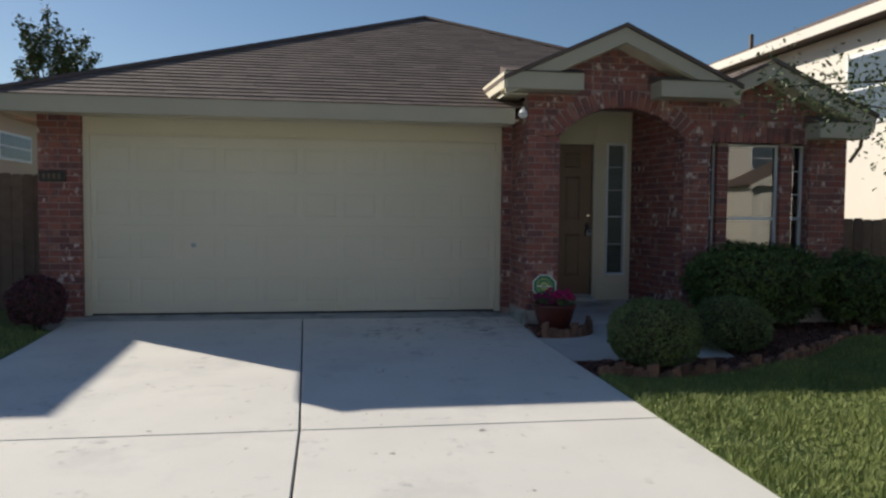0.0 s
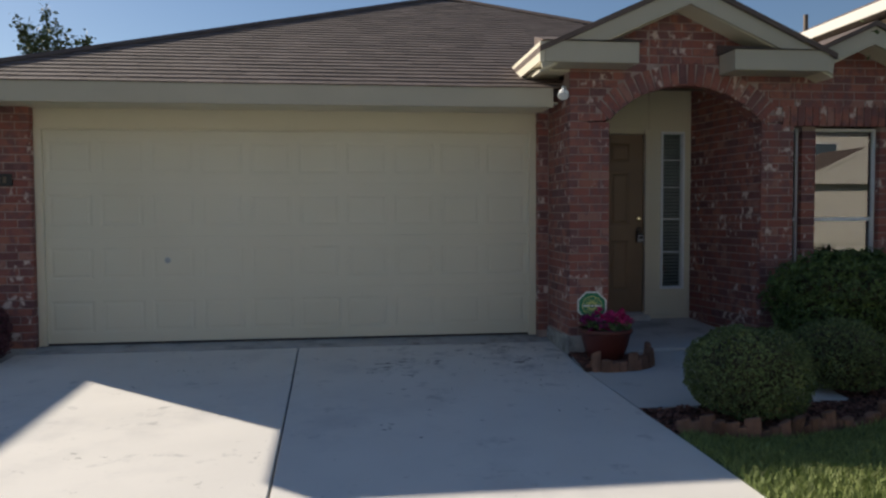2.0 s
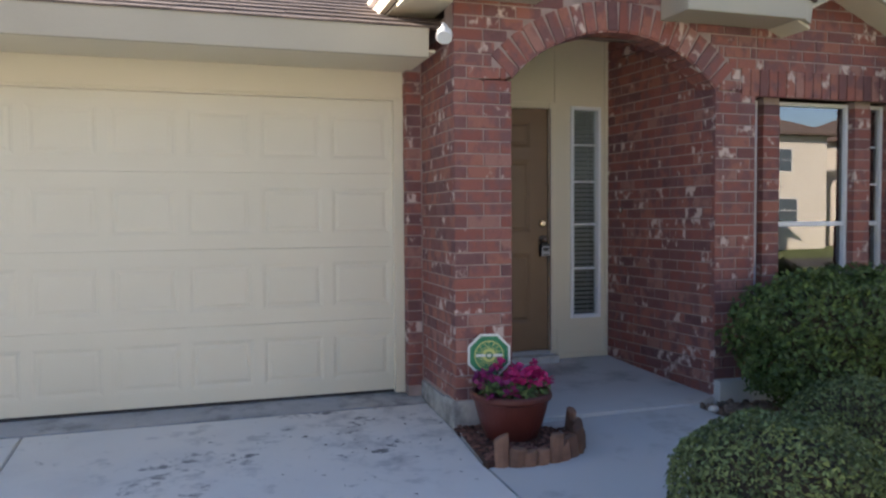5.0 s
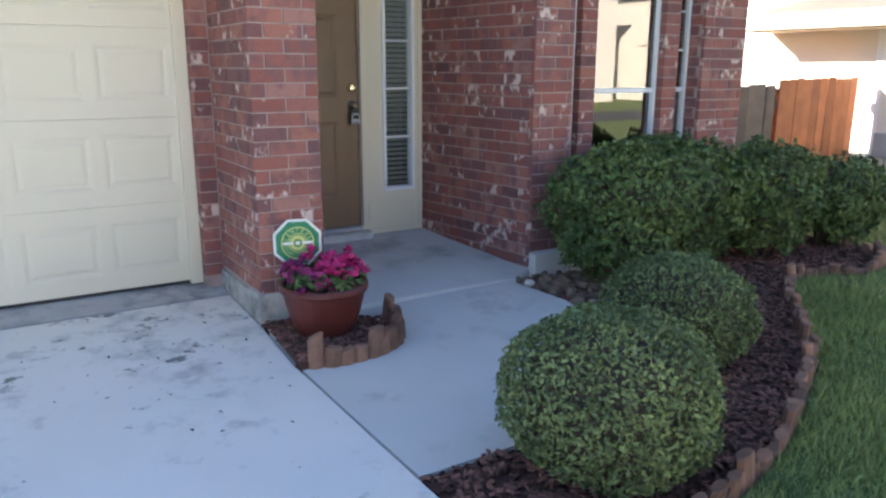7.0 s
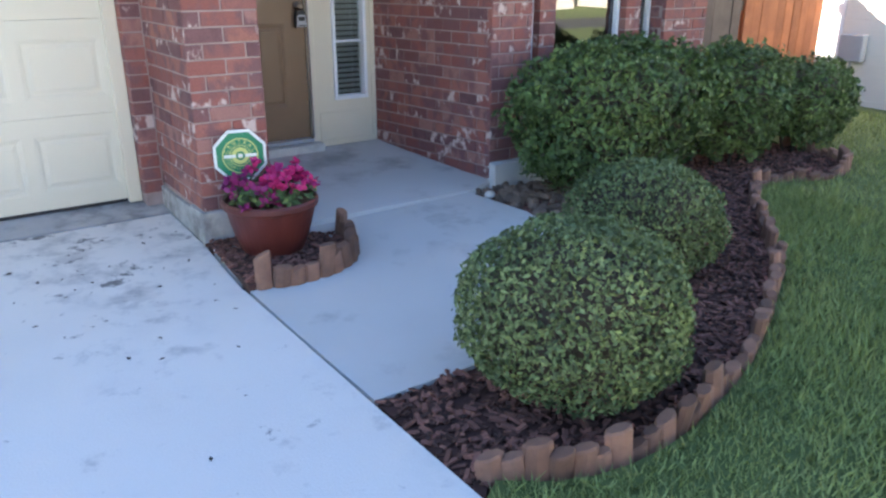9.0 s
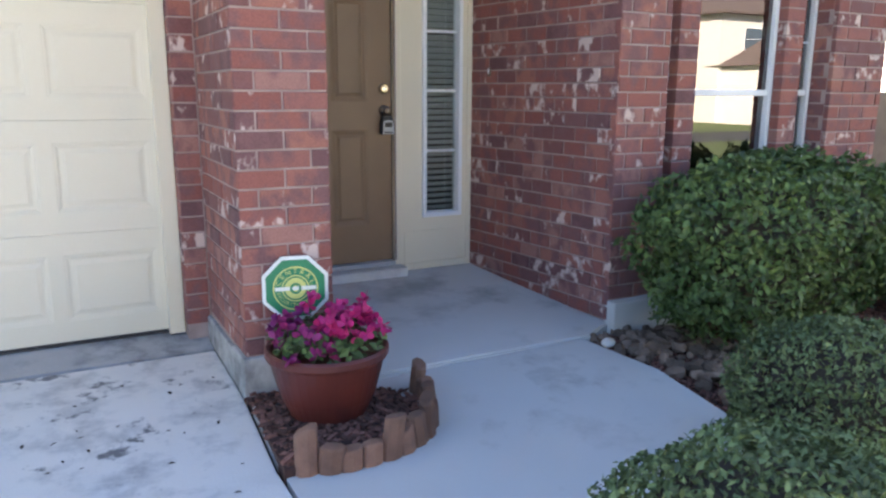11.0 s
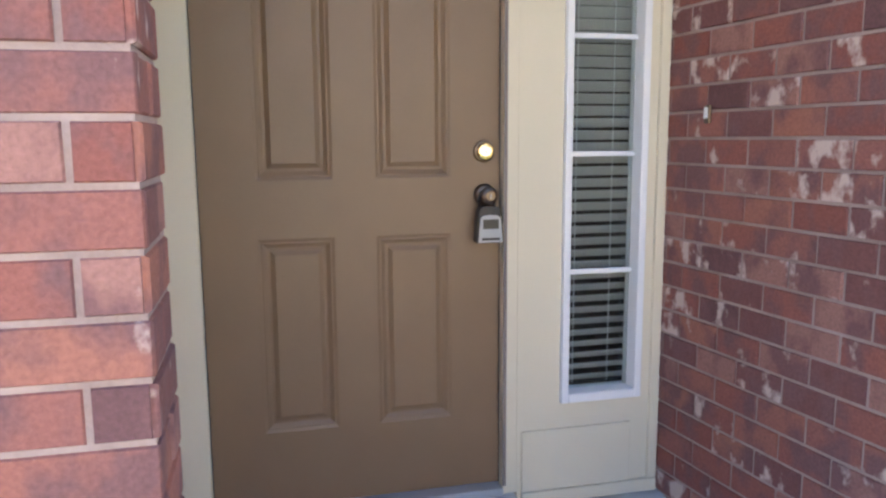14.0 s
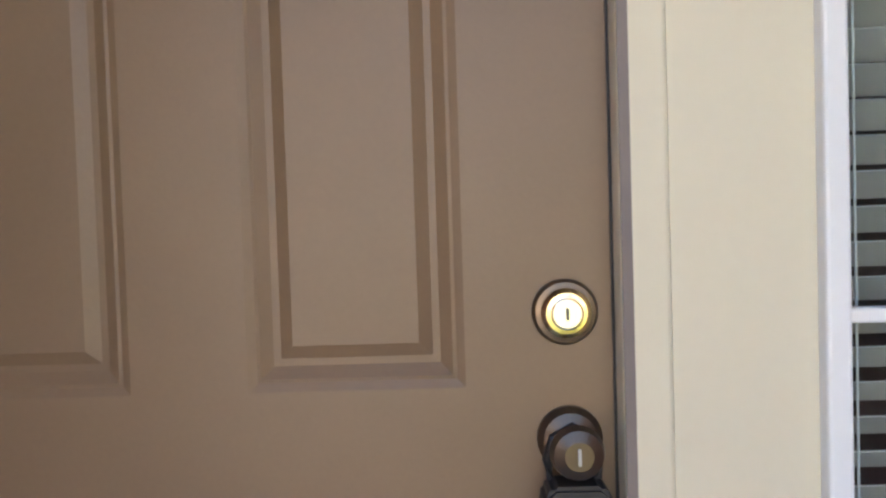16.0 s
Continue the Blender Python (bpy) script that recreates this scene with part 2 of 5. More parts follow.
NICKEL = material("pale_metal", (0.86, 0.80, 0.70), 0.25, 1.0, second=(0.82, 0.76, 0.66), bump=0.02)
BRONZE = material("aged_bronze", (0.16, 0.12, 0.09), 0.35, 0.9, bump=0.05)
BLACK = material("black_rubber", (0.02, 0.02, 0.022), 0.5)
SILVER = material("grey_plastic", (0.42, 0.44, 0.46), 0.4, bump=0.02)
MULCH = material("mulch", (0.10, 0.045, 0.034), 1.0, second=(0.05, 0.024, 0.02), scale=20, fine=90, bump=1.0)
CHIP = material("mulch_chip", (0.19, 0.085, 0.062), 0.95, second=(0.11, 0.05, 0.038), scale=30, vary=0.75, island=True)
LOGS = material("log_edging", (0.25, 0.13, 0.085), 0.9, second=(0.15, 0.08, 0.055), scale=14, fine=120, bump=0.5, vary=0.45)
TERRA = material("red_pot", (0.125, 0.027, 0.020), 0.4, second=(0.095, 0.022, 0.017), scale=6, bump=0.05)
LAWN = material("lawn_soil", (0.115, 0.15, 0.045), 1.0, second=(0.075, 0.105, 0.03), scale=3, fine=60, bump=0.8)
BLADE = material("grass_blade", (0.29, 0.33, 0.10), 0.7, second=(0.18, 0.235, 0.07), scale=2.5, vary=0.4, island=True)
LEAF = material("boxwood_leaf", (0.155, 0.20, 0.07), 0.7, second=(0.07, 0.10, 0.034), scale=5, vary=0.5, island=True)
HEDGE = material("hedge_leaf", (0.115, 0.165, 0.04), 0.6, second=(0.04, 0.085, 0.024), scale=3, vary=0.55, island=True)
TREELEAF = material("tree_leaf", (0.07, 0.10, 0.035), 0.6, vary=0.4, island=True)
TWIG = material("twig", (0.06, 0.045, 0.03), 0.95)
PETAL = material("magenta_petal", (0.66, 0.03, 0.20), 0.55, second=(0.46, 0.015, 0.14), scale=30, vary=0.35, island=True)
PURPLE = material("purple_petal", (0.34, 0.02, 0.17), 0.6, second=(0.24, 0.015, 0.10), scale=30, vary=0.35, island=True)
GREEN = material("sign_green", (0.012, 0.22, 0.10), 0.45, bump=0.02)
SIGNWHITE = material("sign_white", (0.80, 0.83, 0.80), 0.45, bump=0.02)
YELLOW = material("sign_yellow", (0.62, 0.66, 0.22), 0.45, bump=0.02)
CEDAR = material("cedar_board", (0.42, 0.15, 0.06), 0.8, second=(0.28, 0.10, 0.045), scale=7, fine=60, bump=0.4, vary=0.25)
GREYWOOD = material("weathered_board", (0.17, 0.13, 0.105), 0.9, second=(0.10, 0.08, 0.065), scale=7, bump=0.4, vary=0.25)
SIDING = material("pale_siding", (0.74, 0.70, 0.63), 0.7, second=(0.68, 0.64, 0.58), scale=1, bump=0.1)
STUCCO = material("tan_stucco", (0.62, 0.50, 0.38), 0.9, second=(0.56, 0.45, 0.34), scale=1, fine=90, bump=0.3)
PINKBRICK = material("far_brick", (0.42, 0.27, 0.22), 0.9, second=(0.36, 0.22, 0.18), scale=12, bump=0.3)
ASPHALT = material("asphalt", (0.06, 0.06, 0.062), 0.95, bump=0.5, fine=200)
ROCK = material("river_rock", (0.27, 0.19, 0.14), 0.85, second=(0.11, 0.075, 0.055), scale=9, vary=0.5, island=True)
PLAQUE = material("plaque_black", (0.02, 0.018, 0.017), 0.4)


# ---- brickwork ----
COURSE, LENGTH, GAP = 0.0785, 0.225, 0.009


def unit_brick():
    """A brick face one metre long, to be scaled: front at y=0, chamfered, reaching into the wall."""
    v, f = brick_geometry(-0.5, 0.5, -0.5, 0.5, 0.012, 0.03)
    me = bpy.data.meshes.new("brick")
    me.from_pydata(v, [], f)
    me.materials.append(BRICK)
    return me


def brick_geometry(u0, u1, z0, z1, cu, cz, cy=0.004, depth=0.03):
    v = [(u0 + cu, 0, z0 + cz), (u1 - cu, 0, z0 + cz), (u1 - cu, 0, z1 - cz), (u0 + cu, 0, z1 - cz)]
    v += [(u0, cy, z0), (u1, cy, z0), (u1, cy, z1), (u0, cy, z1)]
    v += [(u0, depth, z0), (u1, depth, z0), (u1, depth, z1), (u0, depth, z1)]
    f = [(0, 1, 2, 3)]
    for a in (0, 4):
        for i in range(4):
            j = (i + 1) % 4
            f.append((a + i, a + 4 + i, a + 4 + j, a + j))
    return v, f


UNIT = unit_brick()


def courses(inside, u0, u1, z0, z1, rnd, phase=0.0, size=LENGTH):
    """Running bond: (start, end, bottom) of every brick of the face."""
    out = []
    for k in range(int((z1 - z0) / COURSE + 0.5)):
        z = z0 + k * COURSE
        zm = z + COURSE / 2
        u = u0 - ((k % 2) * 0.5 + phase) * size
        while u < u1:
            a, b = max(u, u0), min(u + size, u1)
            steps = max(2, int((b - a) / 0.015))
            ok = [a + (b - a) * (i + 0.5) / steps for i in range(steps) if inside(a + (b - a) * (i + 0.5) / steps, zm)]
            if ok:
                half = (b - a) / steps / 2
                a, b = min(ok) - half, max(ok) + half
                if b - a > 0.03:
                    out.append((a + GAP / 2, b - GAP / 2, z + GAP / 2))
            u += size
    return out


def lay(parent, origin, n, inside, u0, u1, z0, z1, single, seed, phase=0.0, size=LENGTH):
    """Brick one face of a wall. origin: a point of the face at u=0; n: the way the face looks; single: each brick an object."""
    rnd = random.Random(seed)
    d = Vector((-n[0], -n[1], 0))
    u = Vector((d.y, -d.x, 0))
    m = Matrix(((u.x, d.x, 0, origin[0]), (u.y, d.y, 0, origin[1]), (0, 0, 1, 0), (0, 0, 0, 1)))
    rows = courses(inside, u0, u1, z0, z1, rnd, phase, size)
    h = COURSE - GAP
    if single:
        for a, b, z in rows:
            ob = new("brick", UNIT)
            ob.parent = parent
            tilt = rnd.uniform(-0.3, 0.3)
            ob.matrix_world = m @ Matrix.Translation(((a + b) / 2, rnd.uniform(-0.002, 0.002), z + h / 2)) @ pose(0, 0, 0, 0, tilt, 0) @ Matrix.Diagonal((b - a, 1, h, 1))
        return
    verts, faces = [], []
    for a, b, z in rows:
        j = rnd.uniform(-0.0022, 0.0022)
        v, f = brick_geometry(a, b, z, z + h, 0.003, 0.003)
        k = len(verts)
        verts += [m @ Vector((p[0], p[1] + j, p[2])) for p in v]
        faces += [tuple(k + i for i in q) for q in f]
    me = bpy.data.meshes.new("bricks")
    me.from_pydata(verts, [], faces)
    me.materials.append(BRICK_I)
    ob = tagged(new("bricks", me), kind="stuff")
    ob.parent = parent


# ---- plan ----
GAR_L, GAR_R, GAR_Y = -3.41, 1.605, 8.74
FRONT, DOOR_Y = 7.86, 9.11
PIL_L, OPEN_L, OPEN_R, HOUSE_R, HOUSE_L = 1.72, 2.11, 3.65, 5.80, -3.88
BACK_R = 3.50
IN_L = 1.945
PORCH_Z = 0.09
ARCH_X, ARCH_R, ARCH_C, SPRING = (OPEN_L + OPEN_R) / 2, 1.03, 1.49, 2.145
WINDOWS = [(3.99, 4.12), (4.27, 4.96), (5.12, 5.30)]
SILL, HEAD = 0.45, 2.13
G1X, G1Z, G2X, G2Z, PITCH = 2.77, 3.425, 4.62, 3.10, 0.45


def wall_top(x):
    return max(G1Z - 0.2 - PITCH * abs(x - G1X), G2Z - 0.2 - PITCH * abs(x - G2X))


# ground: it falls from the garage towards the street
FALL = [(-100.0, -0.19), (0.0, -0.19), (4.2, -0.135), (6.0, -0.105), (7.2, -0.08), (8.45, -0.03), (100.0, -0.03)]


def ground_z(y):
    for (a, za), (b, zb) in zip(FALL, FALL[1:]):
        if y <= b:
            return za + (zb - za) * (y - a) / (b - a)
    return FALL[-1][1]


def sheet(pts, lift, low=-0.9, bevel=0.0):
    """A thick sheet over an outline, whose top follows the fall of the ground."""
    bm = bmesh.new()
    prism(bm, pts, 2, low, 0.5)
    for y, _ in FALL[1:-1]:
        bmesh.ops.bisect_plane(bm, geom=bm.verts[:] + bm.edges[:] + bm.faces[:], plane_co=(0, y, 0), plane_no=(0, 1, 0))
    if bevel:
        bmesh.ops.bevel(bm, geom=[e for e in bm.edges if all(v.co.z > 0.4 for v in e.verts) and len(e.link_faces) == 2 and any(f.normal.z < 0.5 for f in e.link_faces)], offset=bevel, segments=2, affect="EDGES")
    for v in bm.verts:
        if v.co.z > low + 0.1:
            v.co.z += ground_z(v.co.y) + lift - 0.5
    return bm


bm = bmesh.new()
bmesh.ops.create_circle(bm, cap_ends=True, segments=48, radius=400, matrix=Matrix.Translation((0, 0, -0.62)))
ground = structure("ground", bm, LAWN, "wide lawn and soil under the neighbourhood")


def jx(y):
    return -0.745 - max(0.0, y - 4.2) * 0.03


def lx(y):
    return -3.43 - max(0.0, y - 6.5) * 0.05


def rx(y):
    if y > 7.2:
        return min(1.70, 1.665 + (y - 7.2) * 0.055)
    return 1.705 - max(0.0, y - 5.2) * 0.02


def right_edge(a, b, gap=0.0):
    """The driveway's lawn-side edge from y=a down to y=b."""
    return [(rx(y) + gap, y) for y in [a] + [k for k in (7.85, 7.2, 5.2) if b < k < a] + [b]]


J = 0.006
for i, (ya, yb) in enumerate([(8.45, 4.2), (4.2, 0.2), (0.2, -4.5)]):
    a, b = ya - J, yb + J
    structure("driveway_left_%d" % (i + 1), sheet([(lx(a), a), (jx(a) - J, a), (jx(b) - J, b), (lx(b), b)], 0.0, bevel=0.006), CONCRETE, "pale broom-finished concrete driveway slab with faint stains")
    structure("driveway_right_%d" % (i + 1), sheet([(jx(a) + J, a)] + right_edge(a, b) + [(jx(b) + J, b)], 0.0, bevel=0.006), CONCRETE, "pale broom-finished concrete driveway slab with faint stains")
bm = bmesh.new()
prism(bm, [(8.475, -0.3), (8.78, -0.3), (8.78, 0.0), (8.475, -0.03)], 0, -3.46, 1.70)
structure("driveway_apron", bm, APRON, "darker concrete apron before the garage door")
structure("driveway_joint", sheet([(lx(8.4) + 0.01, 8.472), (rx(8.3) - 0.01, 8.472)] + right_edge(7.85, 6.0, 0.014) + [(rx(5.9) - 0.01, 5.9), (rx(-4.4) - 0.01, -4.4), (lx(-4.4) + 0.01, -4.4)], -0.03), DARK, "dark joints of the driveway")


def slab(name, pts, mat, label, low=-0.7):
    """A cast slab with a height for each corner."""
    bm = bmesh.new()
    lo, hi = [bm.verts.new((x, y, low)) for x, y, z in pts], [bm.verts.new(q) for q in pts]
    n = len(pts)
    bm.faces.new(lo[::-1]), bm.faces.new(hi)
    for i in range(n):
        bm.faces.new((lo[i], lo[(i + 1) % n], hi[(i + 1) % n], hi[i]))
    bmesh.ops.bevel(bm, geom=[e for e in bm.edges if all(v in hi for v in e.verts)], offset=0.01, segments=2, affect="EDGES")
    return structure(name, bm, mat, label)


bm = bmesh.new()
grid = []
for y, ends in ((7.745, ((rx(7.745) + 0.014, -0.05), (2.60, -0.028), (3.40, -0.018))), (7.30, ((rx(7.30) + 0.014, -0.082), (2.62, -0.06), (3.50, -0.05))),
                (6.70, ((rx(6.70) + 0.014, -0.095), (2.62, -0.086), (3.42, -0.08))), (6.04, ((rx(6.04) + 0.014, -0.108), (2.62, -0.105), (3.32, -0.10)))):
    grid.append([bm.verts.new((x, y, z)) for x, z in ends])
for a, b in zip(grid, grid[1:]):
    for k in range(2):
        bm.faces.new((b[k], b[k + 1], a[k + 1], a[k]))
rim = grid[0] + [g[2] for g in grid[1:-1]] + grid[3][::-1] + [g[0] for g in grid[2:0:-1]]
deep = [bm.verts.new((v.co.x, v.co.y, -0.7)) for v in rim]
for k in range(len(rim)):
    bm.faces.new((rim[k], rim[(k + 1) % len(rim)], deep[(k + 1) % len(rim)], deep[k]))
bmesh.ops.bevel(bm, geom=[e for e in bm.edges if all(v in rim for v in e.verts) and sum(len(f.verts) == 4 and f.normal.z != 0 and any(v in deep for v in f.verts) for f in e.link_faces) == 1], offset=0.006, segments=2, affect="EDGES")
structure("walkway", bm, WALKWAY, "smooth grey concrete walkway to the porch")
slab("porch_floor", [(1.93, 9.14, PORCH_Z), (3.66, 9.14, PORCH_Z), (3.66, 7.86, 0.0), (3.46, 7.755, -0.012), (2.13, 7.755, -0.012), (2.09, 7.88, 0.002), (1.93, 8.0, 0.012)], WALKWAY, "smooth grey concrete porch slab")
structure("road", boxes((-200, 200, -13, -5.5, -0.7, -0.56)), ASPHALT, "asphalt street across from the house")

# ---- front brick wall with the arch and three windows ----
bm = bmesh.new()
B = 0.0055
y0, y1 = FRONT + B, FRONT + 0.20
box(bm, PIL_L + B, OPEN_L - B, y0, y1, -0.3, SPRING)
edges = [OPEN_R + B] + [v for a, b in WINDOWS for v in (a - B, b + B)] + [HOUSE_R - B]
for k, (a, b) in enumerate(zip(edges[::2], edges[1::2])):
    box(bm, a, b, FRONT + 0.085 if k in (1, 2) else y0, y1, SILL, SPRING)
box(bm, OPEN_R + B, HOUSE_R - B, y0, y1, -0.3, SILL)
arc = []
for i in range(25):
    x = OPEN_L + (OPEN_R - OPEN_L) * i / 24
    arc.append((x, ARCH_C + math.sqrt(max(0, (ARCH_R + 0.008) ** 2 - (x - ARCH_X) ** 2))))
top = [(x, wall_top(x)) for x in (HOUSE_R - B, G2X, (G1X + G2X) / 2 + (G1Z - G2Z) / 2 / PITCH, G1X, PIL_L + B)]
prism(bm, [(PIL_L + B, SPRING)] + arc + [(HOUSE_R - B, SPRING)] + top, 1, y0, y1)
front = structure("wall_front", bm, MORTAR, "red brick front wall with arched porch opening")


def in_front(x, z):
    if z > wall_top(x) or (OPEN_L < x < OPEN_R and z < SPRING):
        return False
    if z > SPRING - 0.12 and math.hypot(x - ARCH_X, z - ARCH_C) < ARCH_R + 0.205 and abs(math.atan2(x - ARCH_X, z - ARCH_C)) < math.asin((OPEN_R - OPEN_L) / 2 / ARCH_R) + 0.005:
        return False
    if WINDOWS[0][0] < x < WINDOWS[2][1] and SILL < z < HEAD:
        return False
    if 3.86 < x < 5.42 and HEAD < z < HEAD + 0.2:
        return False
    return z > 0.12


lay(front, (0, FRONT), (0, -1), lambda x, z: in_front(x, z) and x < 2.5, PIL_L, 2.5, 0.12, 3.3, True, 1, 0.62)
for k, (a, b) in enumerate([(2.5, WINDOWS[0][0]), (WINDOWS[0][0], WINDOWS[2][1]), (WINDOWS[2][1], HOUSE_R)]):
    lay(front, (0, FRONT), (0, -1), in_front, a, b, 0.12, 3.3, False, 2 + 20 * k, (0.62 + (a - PIL_L) / LENGTH) % 1)
# slim brick piers between the windows, one brick to a course
for a, b in ((WINDOWS[0][1], WINDOWS[1][0]), (WINDOWS[1][1], WINDOWS[2][0])):
    z = SILL + 0.004
    while z + COURSE < HEAD + 0.03:
        v, f = brick_geometry(a + 0.002, b - 0.002, z, z + COURSE - GAP, 0.003, 0.003, depth=0.09)
        me = bpy.data.meshes.new("brick")
        me.from_pydata([(p[0], p[1] + FRONT + 0.08, p[2]) for p in v], [], f)
        me.materials.append(BRICK)
        new("brick", me).parent = front
        z += COURSE
half = math.asin((OPEN_R - OPEN_L) / 2 / ARCH_R)
count = 22
for i in range(count):
    t = -half + 2 * half * (i + 0.5) / count
    ob = new("brick", UNIT)
    ob.parent = front
    r = ARCH_R + 0.10
    ob.matrix_world = Matrix.Translation((ARCH_X + r * math.sin(t), FRONT - 0.004, ARCH_C + r * math.cos(t))) @ pose(0, 0, 0, 0, math.degrees(t), 0) @ Matrix.Diagonal((0.0695, 1, 0.192, 1))
for i in range(20):
    ob = new("brick", UNIT)
    ob.parent = front
    ob.matrix_world = pose(3.86 + 0.078 * (i + 0.5), FRONT - 0.004, HEAD + 0.1) @ Matrix.Diagonal((0.068, 1, 0.19, 1))
# soffit of the arch
bm = bmesh.new()
for i in range(count):
    t = -half + 2 * half * (i + 0.5) / count
    m = Matrix.Translation((ARCH_X + ARCH_R * math.sin(t), FRONT + 0.10, ARCH_C + ARCH_R * math.cos(t))) @ pose(0, 0, 0, 0, math.degrees(t), 0) @ Matrix.Diagonal((0.068, 0.19, 0.012, 1))
    bmesh.ops.create_cube(bm, size=1, matrix=m)
ob = part("bricks", bm, BRICK_I, front)
ob["kind"] = "stuff"
# window reveals, return faces
lay(front, (WINDOWS[0][0], FRONT), (1, 0), lambda u, z: True, 0.03, 0.17, SILL, HEAD, False, 5)
lay(front, (WINDOWS[2][1], FRONT), (-1, 0), lambda u, z: True, -0.17, -0.03, SILL, HEAD, False, 6)
lay(front, (OPEN_L, FRONT), (1, 0), lambda u, z: True, 0.0, 0.2, 0.12, SPRING, False, 7)

# foundation strips under the brick
structure("foundation_1", boxes((PIL_L - 0.015, OPEN_L + 0.01, FRONT - 0.015, FRONT + 0.2, -0.35, 0.118), (PIL_L - 0.015, PIL_L + 0.1, FRONT + 0.2, 8.66, -0.35, 0.1), bevel=0.006), BASE, "stained grey concrete foundation edge below the brick")
structure("foundation_3", boxes((HOUSE_L - 0.01, GAR_L + 0.005, 8.605, 8.8, -0.3, 0.0), bevel=0.006), BASE, "grey concrete foundation edge below the brick")
structure("foundation_2", boxes((OPEN_R + 0.004, HOUSE_R + 0.015, FRONT - 0.06, FRONT + 0.1, -0.35, 0.118), bevel=0.006), WALKWAY, "pale grey concrete foundation edge below the brick")

# pillar's garage side, garage jambs
w = structure("wall_pillar_side", boxes((PIL_L + B, IN_L - B, FRONT + 0.2, 9.2, -0.1, 2.58)), MORTAR, "red brick side of the porch pillar beside the garage")
lay(w, (PIL_L, FRONT), (-1, 0), lambda u, z: True, -0.76, 0.0, 0.12, 2.5, True, 8)
lay(w, (IN_L, FRONT), (1, 0), lambda u, z: z < 2.57 + 0.35 * (u - 0.2), 0.2, 1.25, 0.06, 2.9, True, 9)
w = structure("wall_garage_right", boxes((GAR_R + B, PIL_L + B, 8.62 + B, 8.9, -0.1, 2.5)), MORTAR, "narrow red brick jamb of the garage opening")
lay(w, (0, 8.62), (0, -1), lambda u, z: True, GAR_R, PIL_L, 0.06, 2.36, True, 10)
lay(w, (GAR_R, 8.62), (-1, 0), lambda u, z: True, -0.1, 0.0, 0.06, 2.36, False, 11)
w = structure("wall_garage_left", boxes((HOUSE_L + B, GAR_L - B, 8.62 + B, 8.9, -0.2, 2.5)), MORTAR, "red brick pillar at the garage's outer corner")
lay(w, (0, 8.62), (0, -1), lambda u, z: True, HOUSE_L, GAR_L, 0.0, 2.36, True, 12)
lay(w, (GAR_L, 8.62), (1, 0), lambda u, z: True, 0.0, 0.1, 0.0, 2.36, False, 13)
# porch wall by the window room
bm = bmesh.new()
prism(bm, [(OPEN_R + B, FRONT + 0.012), (BACK_R - 0.011 + B, 9.2), (BACK_R + 0.25, 9.2), (OPEN_R + 0.18, FRONT + 0.21), (OPEN_R + 0.18, FRONT + 0.012)], 2, -0.1, 2.58)
w = structure("wall_porch_right", bm, MORTAR, "dark red brick side wall inside the porch")
turn_r = math.atan2(OPEN_R - BACK_R, 9.11 - FRONT)
lay(w, (OPEN_R, FRONT), (-math.cos(turn_r), -math.sin(turn_r)), lambda u, z: z < 2.57 + 0.35 * (-u - 0.2), -1.27, 0.0, 0.01, 2.9, True, 14, 0.3, 0.17)
structure("wall_house_left", boxes((HOUSE_L, HOUSE_L + 0.2, 8.9, 20, -0.2, 2.6)), PINKBRICK, "side wall of the house")
structure("wall_house_right", boxes((HOUSE_R - 0.2, HOUSE_R, FRONT + 0.2, 20, -0.2, 2.6)), PINKBRICK, "side wall of the house")
structure("wall_house_back", boxes((HOUSE_L + 0.2, HOUSE_R - 0.2, 19.8, 20, -0.2, 2.6)), PINKBRICK, "back wall of the house")
structure("wall_garage_inside", boxes((-3.7, 1.7, 8.95, 9.05, -0.1, 2.5)), ROOM, "near-black panel standing for the unlit garage behind the door")

# porch: door wall, ceiling
EX0, EX1 = 2.068, 2.957
for i, r in enumerate(((EX1 + 0.05, 3.150, DOOR_Y - 0.012, DOOR_Y + 0.06, 0.05, 2.95), (3.430, BACK_R + 0.02, DOOR_Y - 0.012, DOOR_Y + 0.06, 0.05, 2.95),
           (3.150, 3.430, DOOR_Y - 0.012, DOOR_Y + 0.12, 0.05, 0.425), (3.150, 3.430, DOOR_Y - 0.012, DOOR_Y + 0.06, 2.21, 2.95), (IN_L - 0.03, EX1 + 0.05, DOOR_Y, DOOR_Y + 0.06, 2.235, 2.95))):
    structure("wall_entry_%d" % (i + 1), boxes(r), CREAM, "cream painted entry wall round the front door")
structure("trim_entry", boxes((3.02, BACK_R - 0.004, DOOR_Y - 0.03, DOOR_Y - 0.012, 0.092, 0.135), (3.02, 3.40, DOOR_Y - 0.022, DOOR_Y - 0.012, 0.135, 0.34), (3.465, 3.498, DOOR_Y - 0.026, DOOR_Y - 0.012, 0.135, 3.0), bevel=0.003), CREAM, "cream trim boards at the foot of the entry wall")
bm = bmesh.new()
prism(bm, [(FRONT + 0.2, 2.60), (9.25, 3.01), (9.25, 2.985), (FRONT + 0.2, 2.575)], 0, PIL_L + 0.2, OPEN_R + 0.15)
structure("porch_ceiling", bm, CREAM, "cream porch ceiling sloping under the roof")
structure("door_step", boxes((IN_L, 3.0, 8.99, DOOR_Y + 0.1, 0.06, 0.135), bevel=0.008), WALKWAY, "raised concrete door step")

# ---- front door ----
door = thing("front_door", ((EX0 + EX1) / 2, DOOR_Y, 0.155), "closed brown six-panel front door with brass deadbolt", "door")


